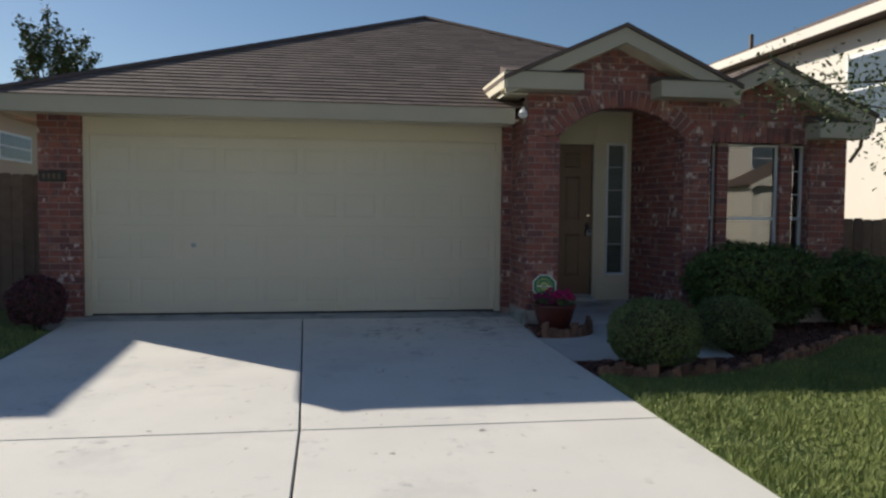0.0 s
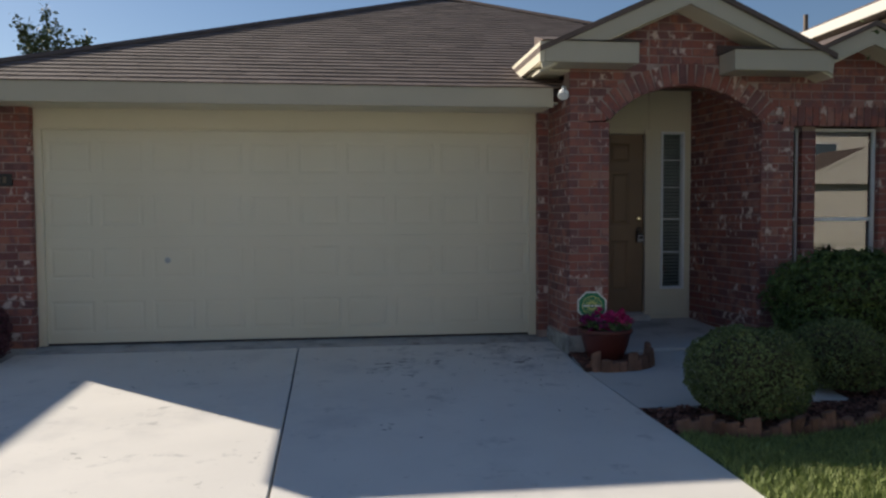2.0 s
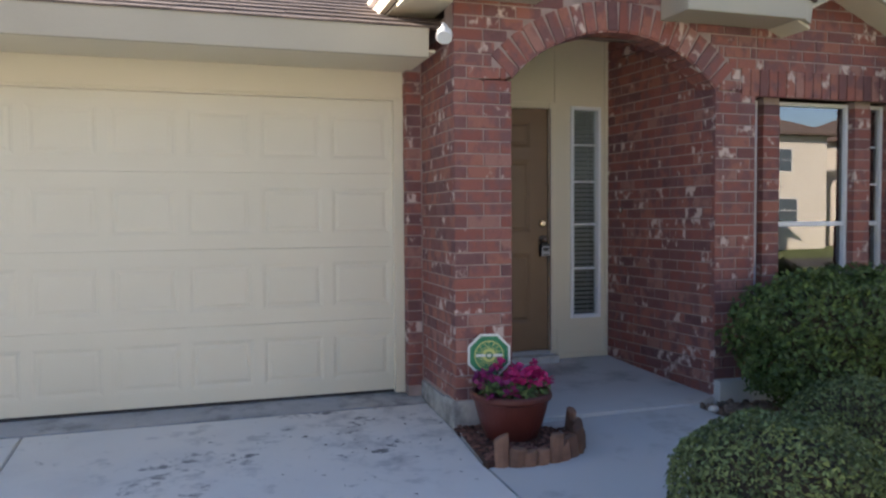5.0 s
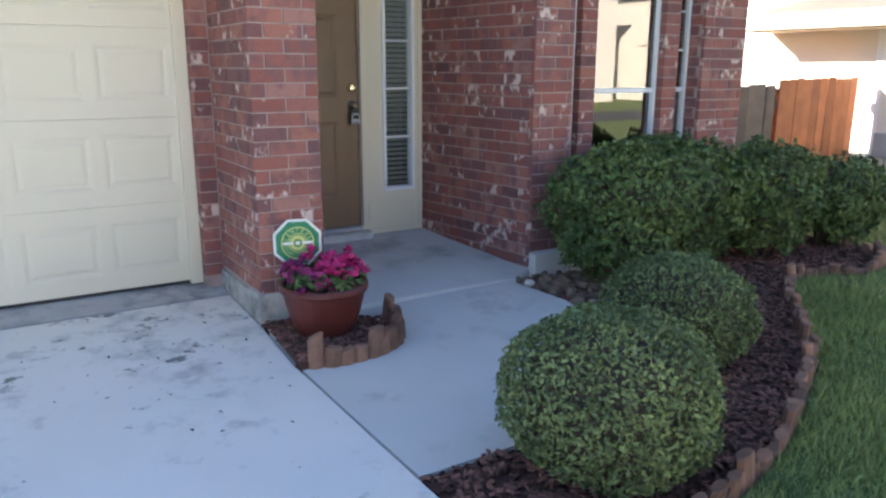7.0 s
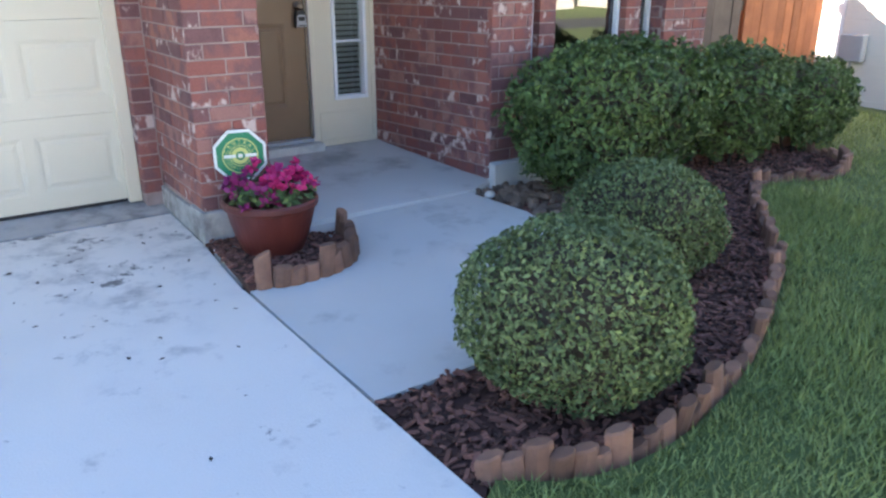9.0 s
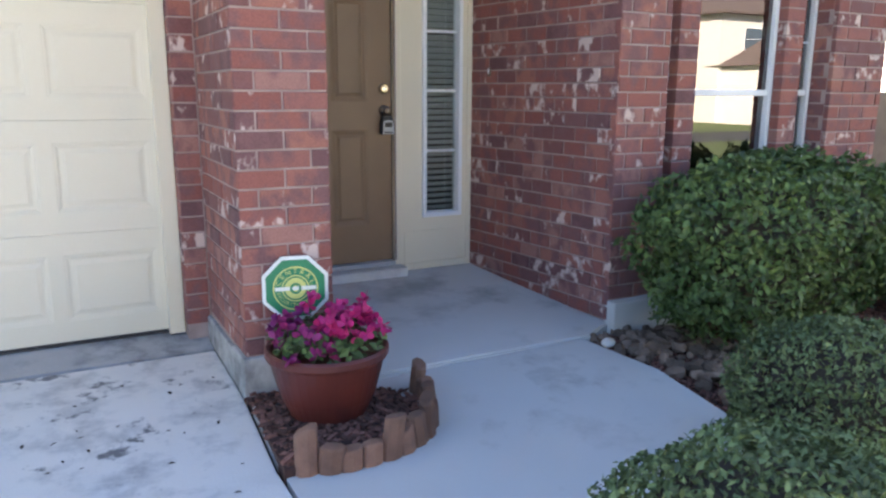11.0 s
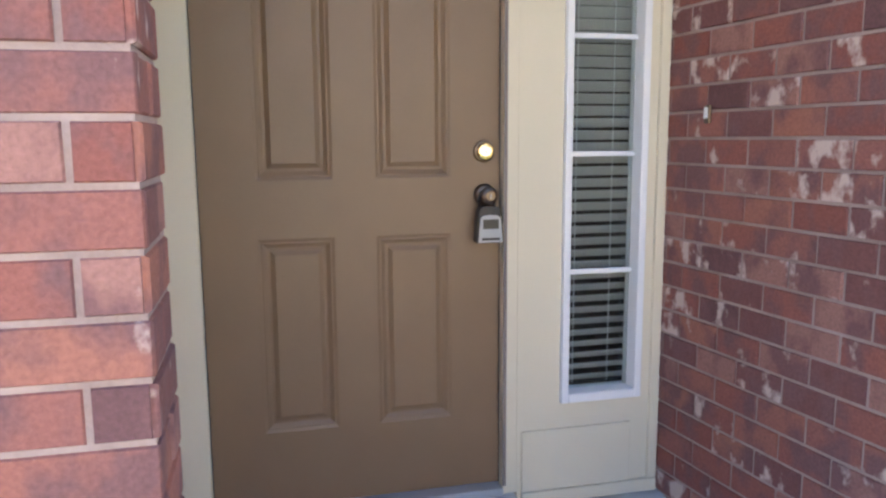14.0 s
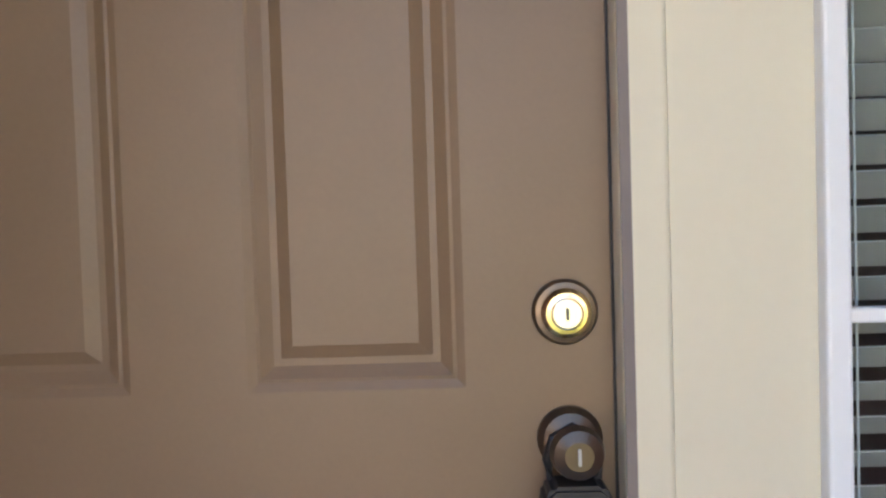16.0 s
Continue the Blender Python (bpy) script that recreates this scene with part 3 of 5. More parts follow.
def world_part(name, bm, mat, parent, label=""):
    """A part whose bmesh is in world metres, put under a thing that stands elsewhere."""
    ob = part(name, bm, mat, parent, label)
    ob.data.transform(parent.matrix_basis.inverted())
    return ob


def panel(bm, x0, x1, z0, z1, y, deep=0.012, rim=0.022, field=0.03):
    """A sunk moulding round a raised field, facing -y."""
    def ring(i, yy):
        return [bm.verts.new((x, yy, z)) for x, z in ((x0 + i, z0 + i), (x1 - i, z0 + i), (x1 - i, z1 - i), (x0 + i, z1 - i))]
    rings = [ring(0, y), ring(rim * 0.35, y + deep * 0.35), ring(rim * 0.5, y + deep * 0.3), ring(rim, y + deep), ring(rim + field * 0.35, y + deep), ring(rim + field, y + deep * 0.25)]
    for a, b in zip(rings, rings[1:]):
        for k in range(4):
            bm.faces.new((a[k], a[(k + 1) % 4], b[(k + 1) % 4], b[k]))
    bm.faces.new(rings[-1])


def panelled(x0, x1, z0, z1, y, panels, back, **kw):
    """A slab facing -y with panels sunk into it."""
    bm = bmesh.new()
    xs = sorted({x0, x1, *(v for p in panels for v in p[:2])})
    zs = sorted({z0, z1, *(v for p in panels for v in p[2:])})
    for a, b in zip(xs, xs[1:]):
        for c, d in zip(zs, zs[1:]):
            if any(p[0] <= a and b <= p[1] and p[2] <= c and d <= p[3] for p in panels):
                continue
            bm.faces.new([bm.verts.new(v) for v in ((a, y, c), (b, y, c), (b, y, d), (a, y, d))])
    for p in panels:
        panel(bm, *p, y, **kw)
    v = [bm.verts.new(c) for c in ((x0, y, z0), (x1, y, z0), (x1, y, z1), (x0, y, z1), (x0, back, z0), (x1, back, z0), (x1, back, z1), (x0, back, z1))]
    for i in range(4):
        bm.faces.new((v[i], v[4 + i], v[4 + (i + 1) % 4], v[(i + 1) % 4]))
    bm.faces.new(v[4:])
    bmesh.ops.remove_doubles(bm, verts=bm.verts, dist=0.0004)
    return bm


# grey-brown holds the shading on the stop beside the door leaf
STOP = material("stop_shaded", (0.22, 0.18, 0.165), 0.6)
COLS = [(2.226, 2.447), (2.572, 2.801)]
ROWSZ = [(0.40, 0.985), (1.155, 1.76), (1.86, 2.08)]
DY = DOOR_Y + 0.022
world_part("leaf", panelled(EX0 + 0.003, EX1 - 0.003, 0.165, 2.18, DY, [(a, b, c, d) for a, b in COLS for c, d in ROWSZ], DY + 0.045, deep=0.010, rim=0.026, field=0.022), BROWN, door, "brown painted leaf with six raised panels")
world_part("frame", boxes((IN_L - 0.02, EX0, DOOR_Y - 0.012, DOOR_Y + 0.1, 0.135, 2.235), (EX1, EX1 + 0.05, DOOR_Y - 0.016, DOOR_Y + 0.1, 0.135, 2.235), (EX0, EX1, DOOR_Y - 0.012, DOOR_Y + 0.1, 2.185, 2.235), bevel=0.005), CREAM, door, "cream painted door frame")
world_part("weather_strip", boxes((EX1 - 0.003, EX1 - 0.0005, DY - 0.004, DY + 0.03, 0.165, 2.18), (EX0 + 0.0005, EX0 + 0.003, DY - 0.004, DY + 0.03, 0.165, 2.18)), BLACK, door, "black weather strip")
# thin dark strip on the frame, with the stop's shade in its colour
world_part("door_stop", boxes((EX1 + 0.0005, EX1 + 0.011, DOOR_Y - 0.019, DOOR_Y - 0.0165, 0.165, 2.18)), STOP, door, "stop strip with its shade painted grey-brown")
world_part("threshold", boxes((EX0, EX1, DOOR_Y - 0.03, DOOR_Y + 0.09, 0.136, 0.163), bevel=0.004), SILVER, door, "worn metal threshold")
LOCK = Matrix.Translation((2.905, DY, 1.232)) @ pose(0, 0, 0, 90, 0, 0)
for nm, prof, mat, words in (("rosette", [(0.034, 0.0), (0.034, 0.006), (0.031, 0.011), (0.025, 0.012)], BRONZE, "dark bronze rosette of the deadbolt"),
                             ("deadbolt", [(0.026, 0.010), (0.0255, 0.018), (0.021, 0.022), (0.015, 0.0225)], BRASS, "polished brass deadbolt"),
                             ("cylinder", [(0.0165, 0.021), (0.0165, 0.0245), (0.0145, 0.0255)], NICKEL, "pale lock cylinder")):
    bm = bmesh.new()
    lathe(bm, prof, (0, 0, 0), 32)
    bm.transform(LOCK)
    world_part(nm, bm, mat, door, words)
world_part("keyhole", boxes((2.9035, 2.9065, DY - 0.0268, DY - 0.0253, 1.226, 1.238)), BLACK, door)
bm = bmesh.new()
lathe(bm, [(0.034, 0.0), (0.034, 0.005), (0.028, 0.012), (0.014, 0.018), (0.013, 0.034), (0.022, 0.040), (0.027, 0.052), (0.024, 0.064), (0.014, 0.069)], (0, 0, 0), 28)
bm.transform(Matrix.Translation((2.907, DY, 1.10)) @ pose(0, 0, 0, 90, 0, 0))
world_part("knob", bm, BRONZE, door, "dark bronze door knob")
world_part("knob_keyhole", boxes((2.9055, 2.9085, DY - 0.0705, DY - 0.0685, 1.092, 1.108)), SILVER, door)

# key safe hung on the knob
safe = thing("lock_box", (2.906, DY - 0.045, 0.996), "black key lock box with grey dial face hanging on the knob", "lock box")
safe.scale = (1.05, 1.05, 1.05)
bm = bmesh.new()
prism(bm, [(-0.040, -0.036), (0.040, -0.036), (0.037, 0.03), (0.031, 0.062), (0.022, 0.07), (-0.022, 0.07), (-0.031, 0.062), (-0.037, 0.03)], 1, -0.02, 0.02)
bmesh.ops.bevel(bm, geom=bm.edges[:], offset=0.004, segments=2, affect="EDGES")
part("body", bm, BLACK, safe)
bm = bmesh.new()
prism(bm, [(-0.036, -0.033), (0.036, -0.033), (0.030, 0.036), (0.022, 0.043), (0.0, 0.046), (-0.022, 0.043), (-0.030, 0.036)], 1, -0.026, -0.019)
part("face", bm, SILVER, safe, "grey face plate")
part("dial_window", boxes((-0.023, 0.023, -0.0275, -0.0255, 0.006, 0.033)), PLAQUE, safe)
part("label_bar", boxes((-0.027, 0.027, -0.0272, -0.0255, -0.027, -0.020)), PLAQUE, safe)
bm = bmesh.new()
tube(bm, [(-0.022, 0.014, 0.06), (-0.024, 0.016, 0.085), (-0.018, 0.016, 0.106), (0, 0.016, 0.116), (0.018, 0.016, 0.106), (0.024, 0.016, 0.085), (0.022, 0.014, 0.06)], 0.0055)
part("shackle", bm, BLACK, safe)

# ---- side window by the door ----
sl = thing("sidelight", (3.29, DOOR_Y, 0.43), "narrow white sidelight window with five panes and blinds", "window")
GY = DOOR_Y + 0.03
MUN = [0.845, 1.22, 1.58, 1.89]
world_part("window_frame", boxes((3.150, 3.175, DOOR_Y - 0.03, DOOR_Y + 0.06, 0.425, 2.21), (3.405, 3.430, DOOR_Y - 0.03, DOOR_Y + 0.06, 0.425, 2.21), (3.175, 3.405, DOOR_Y - 0.03, DOOR_Y + 0.06, 0.425, 0.455), (3.175, 3.405, DOOR_Y - 0.03, DOOR_Y + 0.06, 2.18, 2.21), bevel=0.004), WHITE, sl)
for z in MUN:
    world_part("muntin", boxes((3.175, 3.405, GY - 0.018, GY - 0.002, z - 0.008, z + 0.008), bevel=0.003), WHITE, sl)
for a, b in zip([0.455] + MUN, MUN + [2.18]):
    ob = world_part("pane", boxes((3.175, 3.405, GY, GY + 0.004, a, b)), LITE, sl)
blind = thing("window_blind", (3.29, GY + 0.06, 0.45), "grey horizontal slat blind behind the sidelight", "blind")
z = 0.47
while z < 2.17:
    bm = bmesh.new()
    box(bm, -0.145, 0.145, -0.0235, 0.0235, -0.001, 0.001)
    bm.transform(Matrix.Translation((3.295, GY + 0.06, z)) @ pose(0, 0, 0, -38, 0.0, 0))
    world_part("slat", bm, BLIND, blind)
    z += 0.0385
for x in (3.225, 3.35):
    world_part("cord", boxes((x - 0.001, x + 0.001, GY + 0.03, GY + 0.032, 0.46, 2.17)), WHITE, blind)
structure("room_entry", boxes((3.1, 3.9, 9.9, 9.95, 0, 2.7), (3.05, 3.1, 9.22, 9.9, 0, 2.7), (3.9, 3.95, 9.22, 9.9, 0, 2.7), (3.05, 3.95, 9.22, 9.95, 2.7, 2.75)), ROOM, "entry hall behind the sidelight, its dimness painted near-black")

# ---- garage door ----
gd = thing("garage_door", ((GAR_L + GAR_R) / 2, GAR_Y, 0.0), "closed cream sectional garage door with raised panels", "garage door")
gx0, gx1 = GAR_L + 0.07, GAR_R - 0.07
pw = (gx1 - gx0) / 10
for k in range(4):
    za, zb = 0.022 + k * 0.529, 0.022 + (k + 1) * 0.529 - 0.0018
    ps = [(gx0 + i * pw + 0.032, gx0 + (i + 1) * pw - 0.032, za + 0.10, zb - 0.10) for i in range(10)]
    world_part("door_section", panelled(gx0, gx1, za, zb, GAR_Y + (0.0 if k % 2 else 0.001), ps, GAR_Y + 0.05, deep=0.0055, rim=0.024, field=0.03), DOOR_CREAM, gd)
world_part("bottom_seal", boxes((gx0, gx1, GAR_Y + 0.005, GAR_Y + 0.05, 0.002, 0.022)), BLACK, gd, "black rubber bottom seal")
hb = bmesh.new()
lathe(hb, [(0.03, 0), (0.03, 0.006), (0.012, 0.01), (0.012, 0.03)], (0, 0, 0), 16)
hb.transform(Matrix.Translation((-2.175, GAR_Y, 0.84)) @ pose(0, 0, 0, 90, 0, 0))
world_part("lock_knob", hb, SILVER, gd)
structure("trim_garage", boxes((GAR_L, GAR_L + 0.075, GAR_Y - 0.04, GAR_Y + 0.06, 0.002, 2.15), (GAR_R - 0.075, GAR_R, GAR_Y - 0.04, GAR_Y + 0.06, 0.002, 2.15), (GAR_L, GAR_R, GAR_Y - 0.045, GAR_Y + 0.06, 2.135, 2.155), (GAR_L, GAR_R, GAR_Y - 0.03, GAR_Y + 0.06, 2.157, 2.37), bevel=0.004), CREAM, "cream boards round the garage door")
plate = thing("house_number_plaque", (-3.71, 8.605, 1.64), "black house number plaque on the brick", "plaque")
part("board", boxes((-0.14, 0.14, -0.012, 0.012, -0.06, 0.06), bevel=0.006), PLAQUE, plate)
for i in range(4):
    part("digit_bar", boxes((-0.105 + i * 0.055, -0.075 + i * 0.055, -0.0145, -0.0125, -0.03, 0.03)), BRONZE, plate)

# ---- windows of the front room ----
WY = FRONT + 0.17
for n, (a, b) in enumerate(WINDOWS):
    win = tagged(new("window_%d" % (n + 1)), "white vinyl single-hung window in the brick wall", "window", kind="structure")
    f = 0.028 if b - a > 0.15 else 0.018
    part("window_frame", boxes((a, a + f, WY - 0.03, WY + 0.06, SILL, HEAD), (b - f, b, WY - 0.03, WY + 0.06, SILL, HEAD), (a + f, b - f, WY - 0.03, WY + 0.06, SILL, SILL + f), (a + f, b - f, WY - 0.03, WY + 0.06, HEAD - f, HEAD), bevel=0.004), WHITE, win)
    part("meeting_rail", boxes((a + f, b - f, WY - 0.02, WY + 0.02, 1.20, 1.235), bevel=0.004), WHITE, win)
    part("pane", boxes((a + f, b - f, WY - 0.002, WY + 0.002, 1.235, HEAD - f)), GLASS, win)
    part("pane", boxes((a + f, b - f, WY + 0.008, WY + 0.012, SILL + f, 1.20)), GLASS, win)
    if b - a < 0.3:
        for z in (1.52, 1.81):
            part("muntin", boxes((a + f, b - f, WY - 0.008, WY - 0.003, z - 0.006, z + 0.006)), WHITE, win)
    part("window_sill", boxes((a, b, FRONT - 0.02, WY - 0.03, SILL - 0.05, SILL), bevel=0.005), MORTAR, win)
structure("room_front", boxes((3.75, 5.6, 9.6, 9.65, -0.1, 2.6), (3.76, 3.8, 8.1, 9.6, -0.1, 2.6), (5.55, 5.6, 8.1, 9.6, -0.1, 2.6), (3.76, 5.6, 8.1, 9.65, 2.6, 2.65), (3.76, 5.6, 8.1, 9.65, 0.0, 0.04)), ROOM, "front room behind the windows, its dimness painted near-black")

# ---- main roof ----
EAVE_Y, EAVE_Z, RX0, RX1 = 8.0, 2.495, -4.20, 6.15
AX, AY, AZ = 1.19, 13.4, 4.85
roof = thing("roof", (AX, AY, EAVE_Z), "brown asphalt shingle hip roof over the house", "roof")
bm = bmesh.new()
v = [bm.verts.new(p) for p in ((RX0, EAVE_Y, EAVE_Z), (RX1, EAVE_Y, EAVE_Z), (AX, AY, AZ), (RX1, 22, EAVE_Z), (AX, 17, AZ), (RX0, 22, EAVE_Z))]
for f in ((0, 1, 2), (1, 3, 4, 2), (3, 5, 4), (5, 0, 2, 4)):
    bm.faces.new([v[i] for i in f])
bmesh.ops.translate(bm, verts=bm.verts, vec=(0, 0, -0.012))
world_part("roof_deck", bm, SHINGLE, roof)


def shingles(parent, y0, z0, slope, left, right, rows, seed, step=0.14, tab=0.31):
    """Courses of asphalt tabs up a plane that looks to -y. left and right give the edges at a run y."""
    rnd = random.Random(seed)
    verts, faces = [], []
    for k in range(rows):
        ya, yb = y0 + k * step, y0 + (k + 1) * step + 0.01
        xa, xb = left(ya), right(ya)
        x = xa - rnd.uniform(0, tab)
        while x < xb:
            a, b = max(x, xa), min(x + tab - 0.006, xb)
            if b - a > 0.02:
                lift = 0.012 + rnd.uniform(0, 0.004)
                za, zb = z0 + (ya - y0) * slope + lift, z0 + (yb - y0) * slope + 0.002
                drop = za - 0.012
                n = len(verts)
                a2, b2 = max(a, left(yb)), min(b, right(yb))
                if b2 > a2:
                    verts += [(a, ya, za), (b, ya, za), (b2, yb, zb), (a2, yb, zb), (a, ya, drop), (b, ya, drop)]
                    faces += [(n, n + 1, n + 2, n + 3), (n + 4, n + 5, n + 1, n)]
            x += tab
    me = bpy.data.meshes.new("shingles")
    me.from_pydata(verts, [], faces)
    me.materials.append(SHINGLE)
    ob = new("shingles", me)
    ob["kind"] = "stuff"
    ob.parent = parent
    me.transform(parent.matrix_basis.inverted())
    return ob


SL = (AZ - EAVE_Z) / (AY - EAVE_Y)
shingles(roof, EAVE_Y - 0.02, EAVE_Z - 0.01, SL, lambda y: RX0 + (y - EAVE_Y) * (AX - RX0) / (AY - EAVE_Y), lambda y: RX1 - (y - EAVE_Y) * (RX1 - AX) / (AY - EAVE_Y), 36, 21)
# hip caps
for s, x0 in ((1, RX0), (-1, RX1)):
    bm = bmesh.new()
    tube(bm, [(x0, EAVE_Y, EAVE_Z + 0.005), (AX, AY, AZ + 0.01)], 0.045, 6)
    world_part("hip_cap", bm, SHINGLE, roof)
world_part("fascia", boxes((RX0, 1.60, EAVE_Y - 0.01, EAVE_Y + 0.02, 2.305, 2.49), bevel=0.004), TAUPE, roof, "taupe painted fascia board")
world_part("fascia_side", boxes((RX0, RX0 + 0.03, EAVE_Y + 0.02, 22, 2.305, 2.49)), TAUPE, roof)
world_part("soffit", boxes((RX0 + 0.03, 1.65, EAVE_Y + 0.02, 8.74, 2.345, 2.36), (RX0 + 0.03, HOUSE_L, 8.74, 20, 2.345, 2.36)), CREAM, roof)


def gable(name, gx, gz, front_y, back_y, x_left, x_right, label, returns, seed):
    g = thing(name, (gx, front_y, gz - 0.6), label, "roof")
    zl, zr = gz - PITCH * (gx - x_left), gz - PITCH * (x_right - gx)
    th = 0.05
    for nm, xa, za in (("roof_slope", x_left, zl), ("roof_slope", x_right, zr)):
        bm = bmesh.new()
        prism(bm, [(gx, gz), (xa, za), (xa, za - th), (gx, gz - th)], 1, front_y - 0.03, back_y)
        world_part(nm, bm, SHINGLE, g)
    for xa, za in ((x_left + 0.01, zl), (x_right - 0.01, zr)):
        bm = bmesh.new()
        prism(bm, [(gx, gz - th), (xa, za - th), (xa + (0.02 if xa < gx else -0.02), za - th - 0.16 + 0.02), (gx, gz - th - 0.17)], 1, front_y, front_y + 0.03)
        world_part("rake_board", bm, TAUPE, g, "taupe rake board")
        bm = bmesh.new()
        prism(bm, [(gx, gz - th - 0.17), (xa, za - th - 0.17), (xa, za - th - 0.15), (gx, gz - th - 0.15)], 1, front_y + 0.03, FRONT)
        world_part("rake_soffit", bm, CREAM, g)
    for a, b, z0, z1 in returns:
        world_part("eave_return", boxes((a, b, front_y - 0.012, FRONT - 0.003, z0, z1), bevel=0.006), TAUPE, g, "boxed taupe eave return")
        bm = bmesh.new()
        prism(bm, [(front_y - 0.035, z1 + 0.004), (FRONT, z1 + 0.10), (FRONT, z1 + 0.004)], 0, a - 0.02, b + 0.02)
        world_part("return_cap", bm, SHINGLE, g)
    return g


g1 = gable("porch_gable", G1X, G1Z, 7.56, 10.2, 1.35, 4.21, "small brick and shingle gable over the porch arch", [(1.40, 2.28, 2.65, 2.84), (3.20, 4.14, 2.61, 2.80)], 31)
# paler than the taupe returns: the sun on this side is in the colour
world_part("fascia_side", boxes((1.355, 1.397, 7.552, 8.75, 2.65, 2.83), bevel=0.003), CREAM, g1, "side fascia, its sunlight put in as cream paint")
world_part("soffit_side", boxes((1.40, PIL_L, 7.86, 8.5, 2.63, 2.645)), CREAM, g1)
g2 = gable("window_gable", G2X, G2Z, 7.58, 9.6, 4.06, 5.98, "brick and shingle gable over the front windows", [(5.22, 5.88, 2.19, 2.38)], 32)
bm = bmesh.new()
tube(bm, [(5.84, 7.66, 2.20), (5.84, 7.68, 2.10), (5.82, 7.76, 2.0), (5.82, 7.83, 1.93)], 0.022)
ds = thing("downspout", (5.82, 7.83, 1.93), "dark downspout elbow at the house corner", "downspout")
world_part("elbow", bm, BRONZE, ds)
# small white flood lamp under the eave
fl = thing("floodlight", (1.635, 7.82, 2.40), "small white flood light on the brick corner", "lamp")
bm = bmesh.new()
lathe(bm, [(0.02, 0.0), (0.045, -0.03), (0.05, -0.08), (0.045, -0.085)], (0, 0, 0.05), 16)
bm.transform(pose(0, -0.05, 0, -35, 20, 0))
part("head", bm, WHITE, fl)
bm = bmesh.new()
tube(bm, [(0.04, 0.04, 0.07), (0, -0.02, 0.07), (0, -0.04, 0.03)], 0.012)
part("arm", bm, WHITE, fl)


# ---- planting ----
def leaf_mesh(name, points, normals, size, mat, rnd, parent, label="", spread=0.9, ratio=0.55):
    """Many small pointed leaves, each of two triangles, turned roughly outward."""
    verts, faces = [], []
    for p, n in zip(points, normals):
        d = (n + Vector((rnd.gauss(0, spread), rnd.gauss(0, spread), rnd.gauss(0, spread)))).normalized()
        side = d.cross(Vector((rnd.gauss(0, 1), rnd.gauss(0, 1), rnd.gauss(0, 1)))).normalized()
        along = side.cross(d)
        s = size * rnd.uniform(0.6, 1.3)
        w = s * ratio / 2
        k = len(verts)
        verts += [p - along * s / 2, p + side * w + d * w * 0.3, p + along * s / 2, p - side * w + d * w * 0.3]
        faces += [(k, k + 1, k + 2), (k, k + 2, k + 3)]
    me = bpy.data.meshes.new(name)
    me.from_pydata(verts, [], faces)
    me.materials.append(mat)
    ob = new(name, me)
    ob.parent = parent
    if label:
        ob["label"] = label
    return ob


def bush(name, at, radii, count, size, mat, label, group, seed, boxy=2.0, lumps=0.10, lift=0.0):
    """A clipped shrub: stems, a dark heart and a thick coat of leaves with an uneven outline."""
    rnd = random.Random(seed)
    t = thing(name, at, label, "shrub", group)
    ax, ay, az = radii
    pts, nrm = [], []
    off = Vector((seed * 3.1, seed * 1.7, 0))
    for _ in range(count):
        d = Vector((rnd.gauss(0, 1), rnd.gauss(0, 1), rnd.gauss(0, 1))).normalized()
        if d.z < -0.75:
            continue
        k = (abs(d.x) ** boxy + abs(d.y) ** boxy + abs(d.z) ** boxy) ** (-1 / boxy)
        r = k * (1 + lumps * noise.noise(d * 2.2 + off) + lumps * 0.7 * noise.noise(d * 6 + off)) * (1 - abs(rnd.gauss(0, 0.09)) + 0.02)
        w = 0.66 + 0.34 * min(1.0, (d.z + 0.9) / 1.2) if lift else 1.0
        pts.append(Vector((d.x * ax * r * w, d.y * ay * r * w, lift + az + d.z * az * r)))
        nrm.append(d)
    leaf_mesh("leaves", pts, nrm, size, mat, rnd, t)
    bm = bmesh.new()
    bmesh.ops.create_icosphere(bm, subdivisions=3, radius=1)
    for v in bm.verts:
        d = v.co.normalized()
        k = (abs(d.x) ** boxy + abs(d.y) ** boxy + abs(d.z) ** boxy) ** (-1 / boxy)
        v.co = d * k * 0.80 * (1 + 0.1 * noise.noise(d * 3 + off))
        w = 0.62 + 0.34 * min(1.0, (d.z + 0.9) / 1.2) if lift else 1.0
        v.co = Vector((v.co.x * ax * w, v.co.y * ay * w, lift + az + v.co.z * az))
    part("heart", bm, TWIG, t)
    for i in range(7 if lift else 4):
        a = i * 1.6 + seed
        s = 0.5 if lift else 0.12
        bm = bmesh.new()
        tube(bm, [(s * 0.6 * ax * math.cos(a), 0.04 * math.sin(a), -0.06), (s * ax * math.cos(a), 0.1 * math.sin(a), lift + az * 0.5)], [0.014, 0.008], 6)
        part("stem", bm, TWIG, t)
    return t


def planted(x, y):
    return (x, y, ground_z(y) - 0.02)


bush("boxwood_bush", planted(2.355, 5.745), (0.40, 0.40, 0.315), 17000, 0.024, LEAF, "round clipped light green boxwood bush in the mulch bed", "round boxwoods", 3, 2.3, 0.08)
bush("boxwood_bush", planted(3.45, 6.36), (0.375, 0.375, 0.28), 12500, 0.025, LEAF, "round clipped light green boxwood bush in the mulch bed", "round boxwoods", 4, 2.3, 0.08)
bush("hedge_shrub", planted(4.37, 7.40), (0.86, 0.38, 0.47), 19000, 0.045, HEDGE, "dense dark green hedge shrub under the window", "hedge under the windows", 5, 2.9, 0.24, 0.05)
